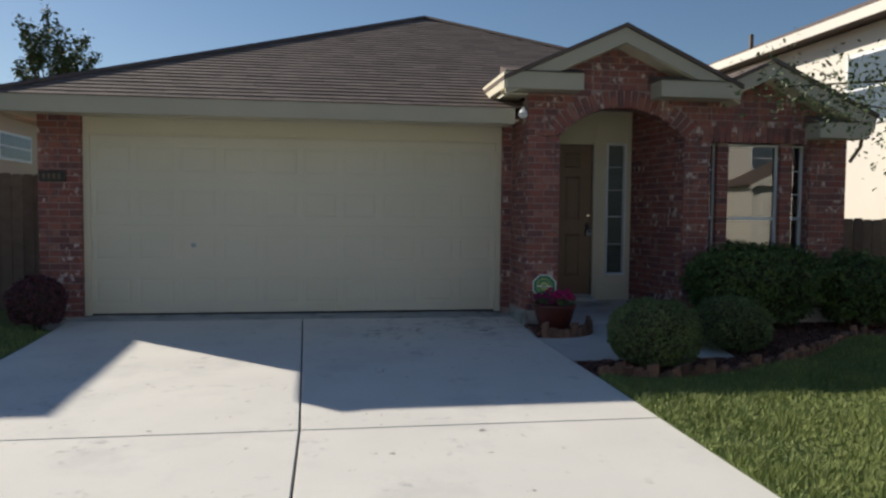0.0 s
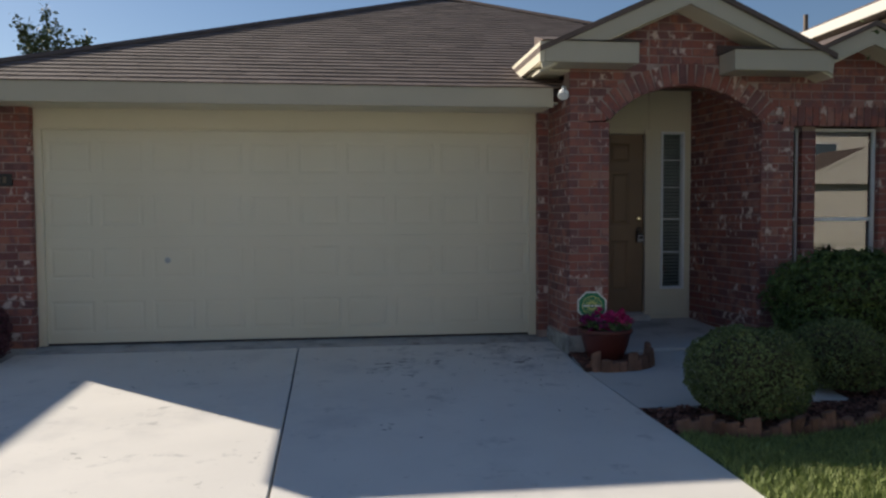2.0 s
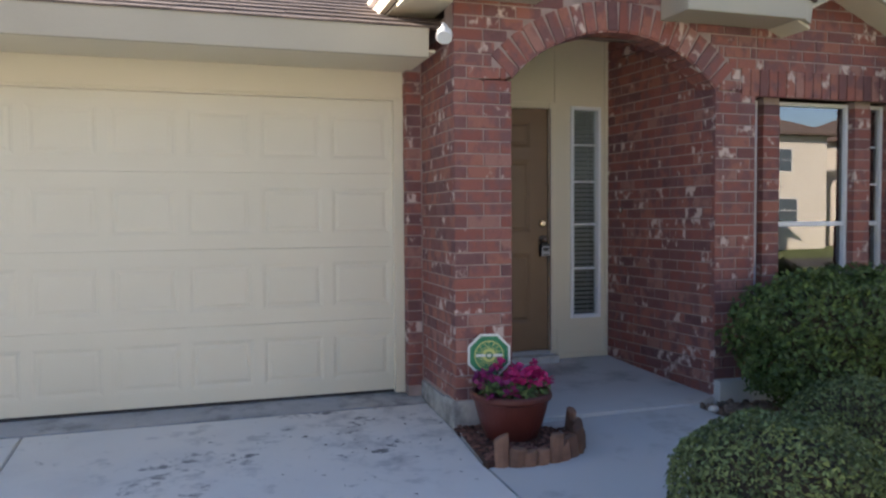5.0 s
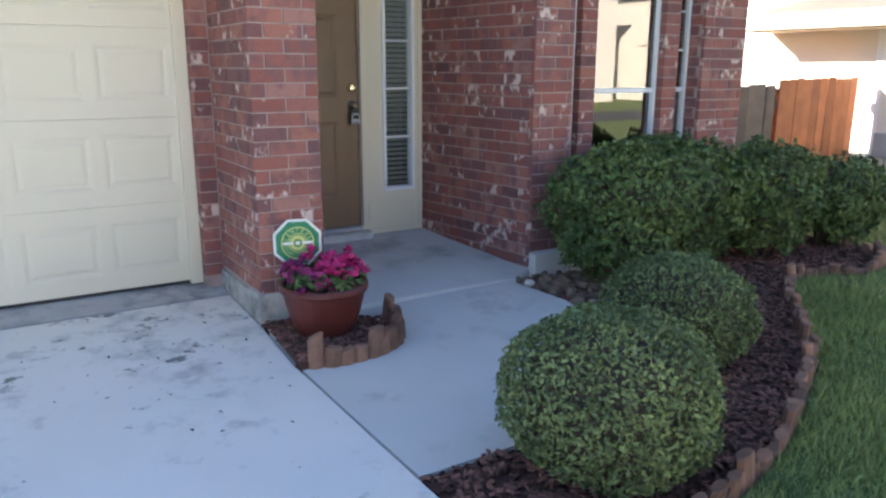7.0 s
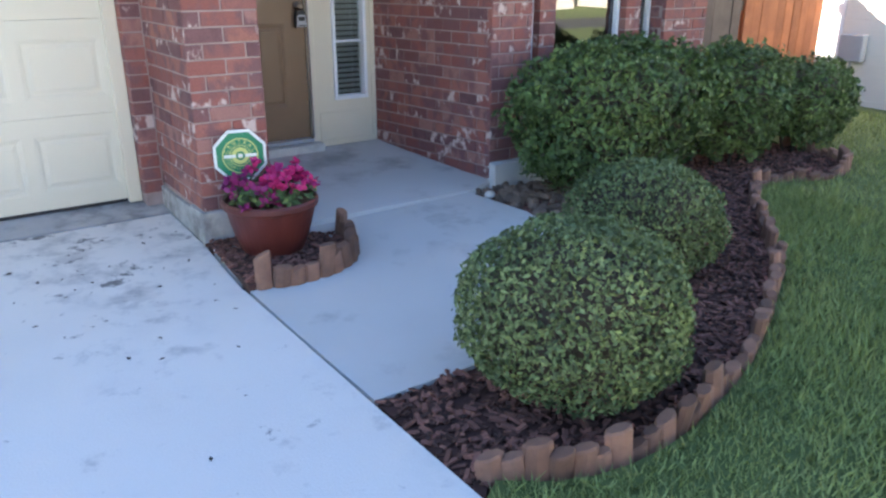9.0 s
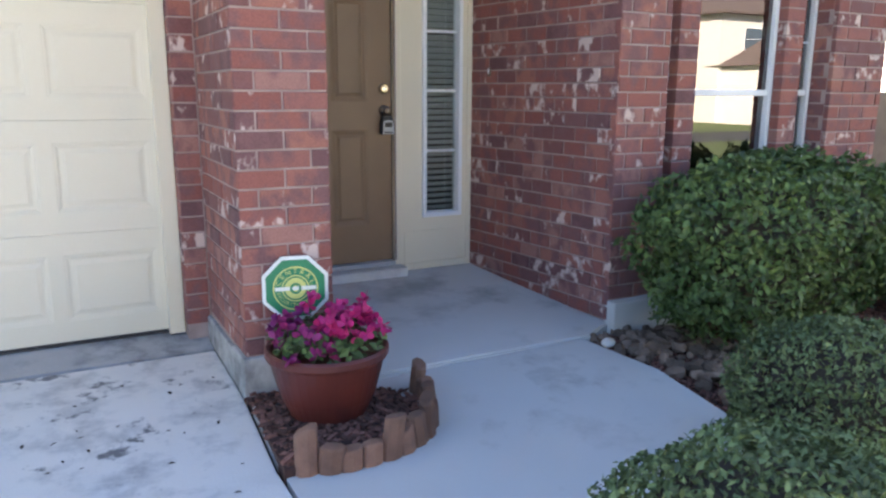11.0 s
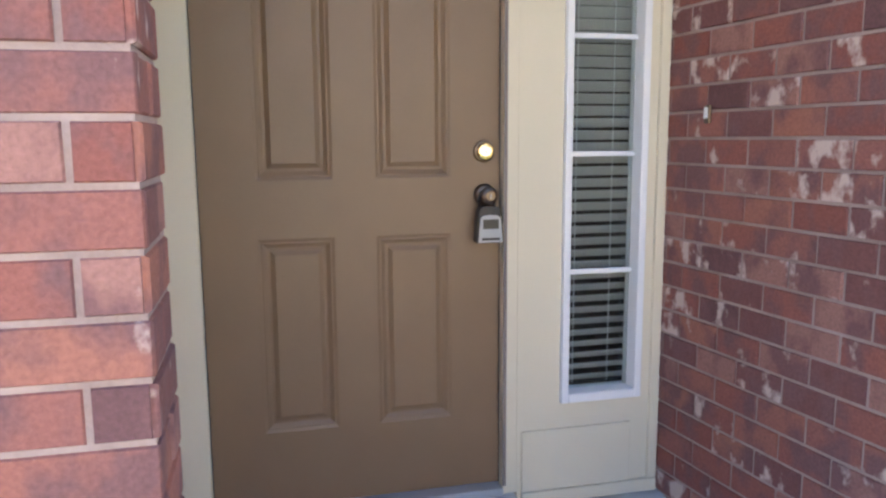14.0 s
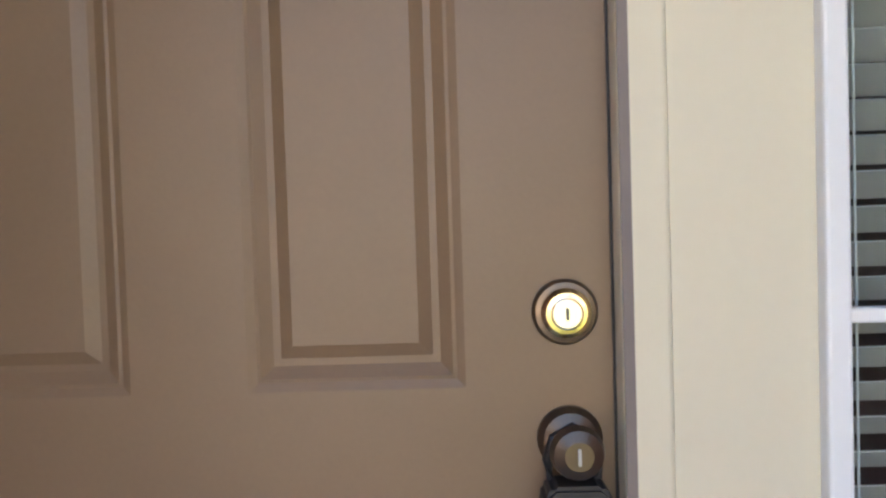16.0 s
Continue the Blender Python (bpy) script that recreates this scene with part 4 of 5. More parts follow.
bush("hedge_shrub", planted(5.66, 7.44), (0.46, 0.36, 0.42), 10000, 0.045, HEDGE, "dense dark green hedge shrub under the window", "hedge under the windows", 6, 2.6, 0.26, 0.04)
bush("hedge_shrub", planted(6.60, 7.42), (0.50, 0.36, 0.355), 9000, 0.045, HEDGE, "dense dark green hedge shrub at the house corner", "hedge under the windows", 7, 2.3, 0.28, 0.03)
bush("red_shrub", planted(-3.74, 8.14), (0.29, 0.25, 0.29), 3500, 0.04, material("barberry_leaf", (0.10, 0.03, 0.04), 0.6, vary=0.4, island=True), "dark reddish shrub at the garage corner", "", 8, 2.2, 0.15)


# mulch bed, its curved log edging
def curve(pts, n):
    """Points spaced evenly along a smooth line through pts."""
    out = []
    P = [Vector((*pts[0], 0)) * 2 - Vector((*pts[1], 0))] + [Vector((*p, 0)) for p in pts] + [Vector((*pts[-1], 0)) * 2 - Vector((*pts[-2], 0))]
    for i in range(1, len(P) - 2):
        for k in range(24):
            t = k / 24
            a, b, c, d = P[i - 1:i + 3]
            out.append(0.5 * ((2 * b) + (c - a) * t + (2 * a - 5 * b + 4 * c - d) * t * t + (3 * b - a - 3 * c + d) * t ** 3))
    out.append(P[-2])
    length = [0]
    for a, b in zip(out, out[1:]):
        length.append(length[-1] + (b - a).length)
    res = []
    for k in range(n):
        s = length[-1] * k / (n - 1)
        j = max(i for i in range(len(out)) if length[i] <= s + 1e-9)
        j = min(j, len(out) - 2)
        res.append(out[j].lerp(out[j + 1], (s - length[j]) / max(1e-9, length[j + 1] - length[j])))
    return res


EDGE = [(1.78, 5.48), (2.0, 5.34), (2.30, 5.30), (2.62, 5.35), (3.17, 5.52), (3.93, 5.90), (4.42, 6.27), (4.75, 6.53), (5.08, 6.80), (5.45, 6.90), (5.92, 6.74), (6.35, 6.84), (6.58, 7.12), (6.60, 7.5)]
outline = [(p.x, p.y) for p in curve(EDGE, 40)]
BED = [(1.71, 5.42)] + outline + [(6.62, 7.84), (3.4, 7.84), (3.41, 7.74), (3.51, 7.30), (3.33, 6.05), (1.71, 6.035)]
structure("mulch_bed", sheet(BED, -0.02), MULCH, "dark red-brown bark mulch bed")
SMALL = [(rx(7.17) + 0.014, 7.17), (2.13, 7.17), (2.27, 7.28), (2.35, 7.55), (2.08, 7.845), (rx(7.845) + 0.014, 7.845)]
bm = bmesh.new()
prism(bm, SMALL, 2, -0.5, -0.052)
structure("mulch_bed_small", bm, MULCH, "small mulch bed at the pillar's foot")


def chips(name, inside, x0, x1, y0, y1, z, count, seed, mat, size, parent_label):
    rnd = random.Random(seed)
    verts, faces = [], []
    for _ in range(count):
        x, y = rnd.uniform(x0, x1), rnd.uniform(y0, y1)
        if not inside(x, y):
            continue
        l, w, h = size * rnd.uniform(0.5, 1.4), size * rnd.uniform(0.2, 0.45), size * rnd.uniform(0.1, 0.25)
        m = pose(x, y, (z if z > -1 else ground_z(y) - 0.016) + rnd.uniform(0, 0.015), rnd.uniform(-25, 25), rnd.uniform(-25, 25), rnd.uniform(0, 180))
        k = len(verts)
        verts += [m @ Vector((l / 2 * a, w / 2 * b, h / 2 * c)) for a, b, c in ((-1, -1, -1), (1, -0.7, -1), (1, 1, -1), (-0.8, 1, -1), (-1, -1, 1), (0.9, -0.7, 1), (0.9, 0.9, 1), (-0.8, 0.8, 1))]
        faces += [tuple(k + i for i in f) for f in ((4, 5, 6, 7), (0, 1, 5, 4), (1, 2, 6, 5), (2, 3, 7, 6), (3, 0, 4, 7))]
    me = bpy.data.meshes.new(name)
    me.from_pydata(verts, [], faces)
    me.materials.append(mat)
    return tagged(new(name, me), parent_label, "mulch", kind="stuff")


def in_poly(poly):
    def test(x, y):
        c = False
        for (ax, ay), (bx, by) in zip(poly, poly[1:] + poly[:1]):
            if (ay > y) != (by > y) and x < (bx - ax) * (y - ay) / (by - ay) + ax:
                c = not c
        return c
    return test


chips("mulch_chips", in_poly(BED), 1.7, 6.7, 5.25, 7.86, -9, 19000, 41, CHIP, 0.05, "loose red-brown bark chips")
chips("mulch_chips_small", in_poly(SMALL), 1.7, 2.4, 7.17, 7.85, -0.052, 1300, 42, CHIP, 0.05, "loose red-brown bark chips")

# river rocks between walkway and hedge
rnd = random.Random(51)
verts, faces = [], []
for _ in range(300):
    x, y = rnd.uniform(3.45, 4.3), rnd.uniform(6.95, 7.80)
    if x < (3.47 + (7.70 - y) * 0.3 if y > 7.4 else 3.57) or x > 4.10 + (7.4 - y) * 0.3:
        continue
    bm = bmesh.new()
    r = rnd.uniform(0.022, 0.05)
    bmesh.ops.create_icosphere(bm, subdivisions=1, radius=r, matrix=pose(x, y, ground_z(y) - 0.004 + r * 0.45, rnd.uniform(0, 360), 0, rnd.uniform(0, 360)) @ Matrix.Diagonal((1.2, 0.9, 0.6, 1)))
    k = len(verts)
    bm.verts.ensure_lookup_table()
    verts += [v.co + Vector((rnd.uniform(-1, 1), rnd.uniform(-1, 1), rnd.uniform(-1, 1))) * r * 0.12 for v in bm.verts]
    bm.verts.index_update()
    faces += [tuple(k + v.index for v in f.verts) for f in bm.faces]
    bm.free()
me = bpy.data.meshes.new("river_rocks")
me.from_pydata(verts, [], faces)
me.materials.append(ROCK)
tagged(new("river_rocks", me), "scattered grey-brown river rocks beside the walkway", "rocks", kind="stuff")
wr = bmesh.new()
bmesh.ops.create_icosphere(wr, subdivisions=2, radius=1, matrix=pose(0, 0, 0, 0, 0, 30) @ Matrix.Diagonal((0.05, 0.035, 0.025, 1)))
stone = thing("pale_stone", (3.50, 7.66, -0.03), "single pale stone lying by the walkway", "stone")
part("stone", wr, SIDING, stone)


def log_edge(name, pts, label, lo, hi, z, seed, rad=0.042):
    """Upright half-round logs set in a row, each a piece."""
    rnd = random.Random(seed)
    t = thing(name, (pts[0].x, pts[0].y, 0), label, "edging")
    for i, p in enumerate(pts):
        h = rnd.uniform(lo, hi)
        r = rad * rnd.uniform(0.88, 1.1)
        bm = bmesh.new()
        sag = rnd.uniform(0.0, 0.03)
        n = 8
        vb = [bm.verts.new((r * math.cos(2 * math.pi * k / n), r * 0.62 * math.sin(2 * math.pi * k / n), -0.1)) for k in range(n)]
        vt = [bm.verts.new((r * math.cos(2 * math.pi * k / n), r * 0.62 * math.sin(2 * math.pi * k / n), h - 0.008 + sag * math.cos(2 * math.pi * k / n) * 0.6)) for k in range(n)]
        vi = [bm.verts.new((0.85 * r * math.cos(2 * math.pi * k / n), 0.52 * r * math.sin(2 * math.pi * k / n), h + sag * math.cos(2 * math.pi * k / n) * 0.5)) for k in range(n)]
        for a, b in ((vb, vt), (vt, vi)):
            for k in range(n):
                bm.faces.new((a[k], a[(k + 1) % n], b[(k + 1) % n], b[k]))
        bm.faces.new(vi)
        ob = part("log", bm, LOGS, t)
        q = pts[min(i + 1, len(pts) - 1)] - pts[max(i - 1, 0)]
        ob.matrix_basis = pose(p.x - pts[0].x, p.y - pts[0].y, z if z > -1 else ground_z(p.y) - 0.02, rnd.uniform(-9, 9), rnd.uniform(-8, 8), math.degrees(math.atan2(q.y, q.x)) + rnd.uniform(-12, 12))
    return t


log_edge("log_edging", curve(EDGE, 84), "curved border of short upright brown wooden logs round the bed", 0.03, 0.15, -9, 61, 0.046)
log_edge("log_edging", curve([(1.76, 7.165), (1.94, 7.125), (2.14, 7.15), (2.28, 7.25), (2.36, 7.40), (2.37, 7.58)], 13), "short brown wooden log border round the potted flowers", 0.09, 0.19, -0.10, 62, 0.047)

# flower pot and security sign
pot = thing("flower_pot", (1.975, 7.56, -0.056), "round red-brown plastic planter full of magenta flowers", "planter")
pot.scale = (1.05, 1.05, 1.0)
bm = bmesh.new()
lathe(bm, [(0.13, 0.0), (0.145, 0.008), (0.178, 0.09), (0.205, 0.19), (0.216, 0.245), (0.228, 0.25), (0.234, 0.262), (0.234, 0.285), (0.226, 0.295), (0.214, 0.292), (0.208, 0.265)], (0, 0, 0), 36)
part("pot", bm, TERRA, pot)
bm = bmesh.new()
lathe(bm, [(0.196, 0.245), (0.196, 0.26)], (0, 0, 0), 24)
part("soil", bm, MULCH, pot)
rnd = random.Random(71)
pts, nrm = [], []
for _ in range(380):
    a, r = rnd.uniform(0, 6.283), 0.22 * math.sqrt(rnd.random())
    pts.append(Vector((r * math.cos(a), r * math.sin(a), 0.28 + rnd.uniform(0, 0.09))))
    nrm.append(Vector((math.cos(a) * 0.6, math.sin(a) * 0.6, 1)))
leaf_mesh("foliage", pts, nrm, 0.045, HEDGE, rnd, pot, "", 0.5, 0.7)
for mat, cnt, cx, words in ((PETAL, 38, 0.06, "magenta bloom"), (PURPLE, 28, -0.08, "dark purple-red bloom")):
    for _ in range(cnt):
        a, r = rnd.uniform(0, 6.283), 0.19 * math.sqrt(rnd.random())
        c = Vector((cx + r * math.cos(a) * 0.9, r * math.sin(a), 0.315 + rnd.uniform(0, 0.085) + (0.03 if mat is PETAL else -0.015)))
        bm = bmesh.new()
        heart = bm.verts.new(c)
        for _ in range(8):
            d = Vector((rnd.gauss(0, 1), rnd.gauss(-0.2, 1), rnd.gauss(0.5, 0.8))).normalized()
            e = d.cross(Vector((rnd.gauss(0, 1), rnd.gauss(0, 1), rnd.gauss(0, 1)))).normalized()
            k = rnd.uniform(0.8, 1.25)
            bm.faces.new((heart, bm.verts.new(c + d * 0.02 * k + e * 0.014), bm.verts.new(c + d * 0.037 * k + e * 0.007), bm.verts.new(c + d * 0.037 * k - e * 0.007), bm.verts.new(c + d * 0.02 * k - e * 0.014)))
        part("flower", bm, mat, pot, words)

sign = thing("yard_sign", (1.93, 7.815, -0.05), "green octagonal security yard sign with white rim and yellow emblem", "sign", turn=-12)
SR, SZ = 0.148, 0.46


def octagon(r, y0, y1):
    bm = bmesh.new()
    prism(bm, [(r * math.cos(radians(22.5 + 45 * k)), SZ + r * math.sin(radians(22.5 + 45 * k))) for k in range(8)], 1, y0, y1)
    return bm


def ring(r0, r1, y0, y1, steps=40):
    bm = bmesh.new()
    for k in range(steps):
        a, b = 2 * math.pi * k / steps, 2 * math.pi * (k + 1) / steps
        c = [(r * math.cos(t), y, SZ + r * math.sin(t)) for y in (y0, y1) for r, t in ((r0, a), (r1, a), (r1, b), (r0, b))]
        v = [bm.verts.new(p) for p in c]
        for f in ((0, 1, 2, 3), (7, 6, 5, 4), (1, 5, 6, 2), (3, 7, 4, 0)):
            bm.faces.new([v[i] for i in f])
    return bm


part("rim", octagon(SR, -0.003, 0.003), SIGNWHITE, sign, "white octagonal rim")
part("panel", octagon(SR * 0.89, -0.0055, -0.0025), GREEN, sign, "green panel")
part("emblem_ring", ring(0.088, 0.094, -0.008, -0.005), YELLOW, sign)
part("emblem_ring", ring(0.052, 0.057, -0.008, -0.005), YELLOW, sign)
bm = bmesh.new()
prism(bm, [(0.045 * math.cos(2 * math.pi * k / 24), SZ + 0.045 * math.sin(2 * math.pi * k / 24)) for k in range(24)], 1, -0.0075, -0.005)
part("emblem_disc", bm, YELLOW, sign, "pale yellow emblem")
part("emblem_bar", boxes((-0.085, 0.085, -0.0095, -0.0072, SZ - 0.008, SZ + 0.008)), SIGNWHITE, sign)
part("emblem_mark", ring(0.014, 0.024, -0.0105, -0.0097, 20), GREEN, sign)


def round_text(words, radius, start, end, size, flip):
    """Letters set round the emblem."""
    for i, ch in enumerate(words):
        if ch == " ":
            continue
        cu = bpy.data.curves.new("letter", "FONT")
        cu.body, cu.size, cu.align_x, cu.align_y, cu.extrude = ch, size, "CENTER", "CENTER", 0.0006
        tmp = bpy.data.objects.new("letter", cu)
        scene.collection.objects.link(tmp)
        me = bpy.data.meshes.new_from_object(tmp.evaluated_get(bpy.context.evaluated_depsgraph_get()))
        bpy.data.objects.remove(tmp)
        t = radians(start + (end - start) * i / (len(words) - 1))
        ob = new("letter", me)
        me.materials.append(YELLOW)
        ob.parent = sign
        ob.matrix_basis = Matrix.Translation((radius * math.cos(t), -0.0065, SZ + radius * math.sin(t))) @ pose(0, 0, 0, 90, 0, 0) @ pose(0, 0, 0, 0, 0, math.degrees(t) + (90 if flip else -90))


round_text("CENTRAL", 0.073, 160, 20, 0.030, False)
round_text("SECURITY GROUP", 0.073, 195, 345, 0.021, True)
part("stake", boxes((-0.008, 0.008, 0.003, 0.012, -0.1, SZ - 0.1)), SILVER, sign, "thin metal stake")
# small garden light in the bed
gl = thing("garden_light", (4.17, 6.86, -0.10), "small white garden light in the mulch", "lamp")
bm = bmesh.new()
lathe(bm, [(0.012, 0.0), (0.012, 0.12), (0.04, 0.125), (0.045, 0.18), (0.03, 0.2)], (0, 0, 0), 14)
part("lamp_post", bm, WHITE, gl)
# rust stains are in the concrete; leaves and grit on the drive
bell = thing("doorbell", (BACK_R + 0.010, 8.89, 1.335), "small white door bell button on the brick", "door bell")
part("plate", boxes((-0.006, 0.004, -0.013, 0.013, -0.026, 0.026), bevel=0.003), BRONZE, bell)
part("button", boxes((-0.010, -0.006, -0.009, 0.009, -0.012, 0.02), bevel=0.002), WHITE, bell)


rnd = random.Random(77)
pts, nrm = [], []
for _ in range(60):
    y = 8.2 - abs(rnd.gauss(0, 0.9))
    x = rnd.uniform(-3.0, 1.6) if rnd.random() < 0.5 else rnd.gauss(1.0, 0.5)
    if x < rx(y) - 0.05:
        pts.append(Vector((x, y, ground_z(y) + 0.004)))
        nrm.append(Vector((0, 0, 3)))
litter = leaf_mesh("leaf_litter", pts, nrm, 0.028, TWIG, rnd, None, "", 0.25, 0.5)
tagged(litter, "few dry dark leaves lying on the driveway", "leaves", kind="stuff")

# ---- lawn ----
LAWN_POLY = [(1.71, 1.0), (1.71, 5.38)] + [(x, y - 0.05) for x, y in outline] + [(7.0, 7.6), (8.6, 8.2), (9.5, 3.0), (7.0, -3.0), (3.4, -3.0)]
structure("lawn", sheet([(1.70, -4.4), (1.70, 5.40)] + [(x, y - 0.03) for x, y in outline] + [(6.64, 7.8), (6.0, 7.88), (6.0, 25), (30, 25), (30, -4.4)], 0.0), LAWN, "green front lawn in mown grass")
structure("lawn_left", sheet([(lx(-4.4) - 0.005, -4.4), (lx(8.05) - 0.01, 8.05), (-3.9, 8.4), (-3.92, 25), (-25, 25), (-25, -4.4)], -0.03), LAWN, "shaded strip of lawn beside the driveway")


def grass(name, inside, x0, x1, y0, y1, z, count, seed, lo, hi, label):
    rnd = random.Random(seed)
    verts, faces = [], []
    for _ in range(count):
        x, y = rnd.uniform(x0, x1), rnd.uniform(y0, y1)
        if not inside(x, y):
            continue
        h, a = rnd.uniform(lo, hi) * (0.75 + 0.5 * noise.noise(Vector((x * 1.3, y * 1.3, 0)))), rnd.uniform(0, 6.283)
        w = rnd.uniform(0.003, 0.006)
        lean = rnd.uniform(0.2, 1.0) * h
        b = rnd.uniform(0, 6.283)
        dx, dy = w * math.cos(a), w * math.sin(a)
        z = ground_z(y) - 0.006
        k = len(verts)
        verts += [(x - dx, y - dy, z), (x + dx, y + dy, z), (x + lean * math.cos(b), y + lean * math.sin(b), z + h)]
        faces.append((k, k + 1, k + 2))
    me = bpy.data.meshes.new(name)
    me.from_pydata(verts, [], faces)
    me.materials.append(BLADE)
    return tagged(new(name, me), label, "grass", kind="stuff")


keep = in_poly(LAWN_POLY)
grass("grass", keep, 1.7, 5.4, 1.6, 7.0, -0.155, 150000, 81, 0.04, 0.085, "mown green grass blades")
grass("grass_far", keep, 5.4, 9.2, 1.6, 8.2, -0.155, 45000, 82, 0.04, 0.08, "mown green grass blades")
grass("grass_left", in_poly([(-3.6, 4.0), (-3.5, 7.9), (-7, 9.3), (-7, 4)]), -7, -3.4, 4.0, 9.3, -0.165, 40000, 83, 0.03, 0.07, "shaded green grass blades")


# ---- fences ----
def fence(name, x0, x1, y, z0, z1, mat, label, seed, width=0.14):
    rnd = random.Random(seed)
    f = thing(name, (x0, y, z0), label, "fence")
    n = int((x1 - x0) / width)
    for i in range(n):
        bm = bmesh.new()
        h = z1 - z0 + rnd.uniform(-0.012, 0.012)
        prism(bm, [(0.003, 0), (width - 0.004, 0), (width - 0.004, h - 0.02), (width - 0.02, h), (0.02, h), (0.003, h - 0.02)], 1, 0, 0.018)
        ob = part("board", bm, mat, f)
        ob.matrix_basis = pose(i * width, rnd.uniform(-0.003, 0.003), 0, 0, rnd.uniform(-0.3, 0.3), 0)
    for z in (0.3, z1 - z0 - 0.25):
        part("rail", boxes((0, x1 - x0, 0.02, 0.06, z, z + 0.09)), mat, f)
    for k in range(int((x1 - x0) / 2.2) + 1):
        part("post", boxes((k * 2.2, k * 2.2 + 0.09, 0.06, 0.15, -0.2, z1 - z0 - 0.1)), mat, f)
    return f


fence("side_fence", 7.42, 8.82, 8.62, -0.15, 1.28, CEDAR, "orange cedar board fence between the houses", 91)
fence("grey_fence", HOUSE_R + 0.01, 7.41, 8.62, -0.15, 1.22, GREYWOOD, "weathered dark board fence between the houses", 92)
fence("dark_fence", -8.0, HOUSE_L - 0.01, 9.85, -0.2, 1.72, GREYWOOD, "dark weathered board fence beside the garage", 93)

# ---- houses around ----
def far_window(parent, a, b, z0, z1, face, at, out):
    """A window set in a wall; face 'x' or 'y' is the wall's normal axis, out the side it looks to."""
    def bx(u0, u1, d0, d1, w0, w1):
        d0, d1 = sorted((at + out * d0, at + out * d1))
        return (u0, u1, d0, d1, w0, w1) if face == "y" else (d0, d1, u0, u1, w0, w1)
    win = part("window", boxes(bx(a, b, 0.002, 0.03, z0, z1)), WHITE, parent)
    part("pane", boxes(bx(a + 0.06, b - 0.06, 0.028, 0.036, z0 + 0.06, (z0 + z1) / 2 - 0.02)), GLASSD, win)
    part("pane", boxes(bx(a + 0.06, b - 0.06, 0.028, 0.036, (z0 + z1) / 2 + 0.02, z1 - 0.06)), GLASSD, win)
    return win


GLASSD = material("far_glass", (0.10, 0.13, 0.16), 0.08, bump=0.0)


def hip(x0, x1, y0, y1, z, pitch, th=0.12):
    bm = bmesh.new()
    w, d = x1 - x0, y1 - y0
    r = min(w, d) / 2
    h = r * pitch
    e = [bm.verts.new((x, y, z)) for x, y in ((x0, y0), (x1, y0), (x1, y1), (x0, y1))]
    l = [bm.verts.new((x, y, z - th)) for x, y in ((x0, y0), (x1, y0), (x1, y1), (x0, y1))]
    if w > d:
        p, q = bm.verts.new((x0 + r, y0 + r, z + h)), bm.verts.new((x1 - r, y0 + r, z + h))
        fs = ((e[0], e[1], q, p), (e[1], e[2], q), (e[2], e[3], p, q), (e[3], e[0], p))
    else:
        p, q = bm.verts.new((x0 + r, y0 + r, z + h)), bm.verts.new((x0 + r, y1 - r, z + h))
        fs = ((e[0], e[1], p), (e[1], e[2], q, p), (e[2], e[3], q), (e[3], e[0], p, q))
    for f in fs:
        bm.faces.new(f)
    bm.faces.new(l[::-1])
    for i in range(4):
        bm.faces.new((l[i], l[(i + 1) % 4], e[(i + 1) % 4], e[i]))
    return bm


# neighbour on the right: two storeys, pale siding, a lower wing with its own eave
nb = tagged(new("neighbour_house"), "two-storey pale neighbour house with brown shingle roofs", "house")
part("wall", boxes((9.0, 19, 9.5, 22, -0.6, 4.68)), SIDING, nb, "pale siding wall")
part("wing_wall", boxes((9.0, 16, 5.8, 9.5, -0.6, 1.80)), SIDING, nb, "pale siding wall of the lower wing")
part("wing_roof", hip(8.5, 16.5, 5.3, 9.95, 1.98, 0.42), SHINGLE, nb)
# the tan stucco colour stands in for warm light bounced onto the soffit
part("wing_soffit", boxes((8.53, 9.0, 5.4, 9.9, 1.80, 1.83)), STUCCO, nb, "soffit of the lower wing, tan colour for bounced sunlight")
part("wing_fascia", boxes((8.47, 8.5, 5.3, 9.95, 1.82, 1.99)), SIDING, nb)
part("roof", hip(8.55, 19.5, 8.9, 22.5, 4.83, 0.42), SHINGLE, nb)
part("fascia", boxes((8.52, 8.55, 8.9, 22.5, 4.66, 4.84)), SIDING, nb)
part("vent_pipe", cyl(bmesh.new(), (9.6, 16.5, 5.1), (9.6, 16.5, 5.62), 0.05), BRONZE, nb)
far_window(nb, 11.0, 12.2, 2.9, 4.2, "x", 9.0, -1)
for k in range(17):
    part("siding_board", boxes((8.988, 8.999, 5.8, 9.49, -0.34 + k * 0.12, -0.34 + k * 0.12 + 0.112)), SIDING, nb)
part("corner_board", boxes((8.975, 8.988, 8.45, 8.55, -0.34, 1.8)), WHITE, nb)
meter = thing("meter_box", (8.96, 8.28, 0.56), "grey electric meter box on the neighbour's wall", "meter box")
part("case", boxes((-0.09, 0.02, -0.13, 0.13, -0.14, 0.14), bevel=0.015), SILVER, meter)
part("conduit", cyl(bmesh.new(), (-0.03, 0, -0.13), (-0.03, 0, -0.75), 0.015), SILVER, meter)
tap = thing("garden_tap", (8.96, 7.72, 0.12), "small pale garden tap on the neighbour's wall", "tap")
part("spout", tube(bmesh.new(), [(0.03, 0, 0), (-0.06, 0, 0), (-0.09, 0, -0.05)], 0.018), WHITE, tap)

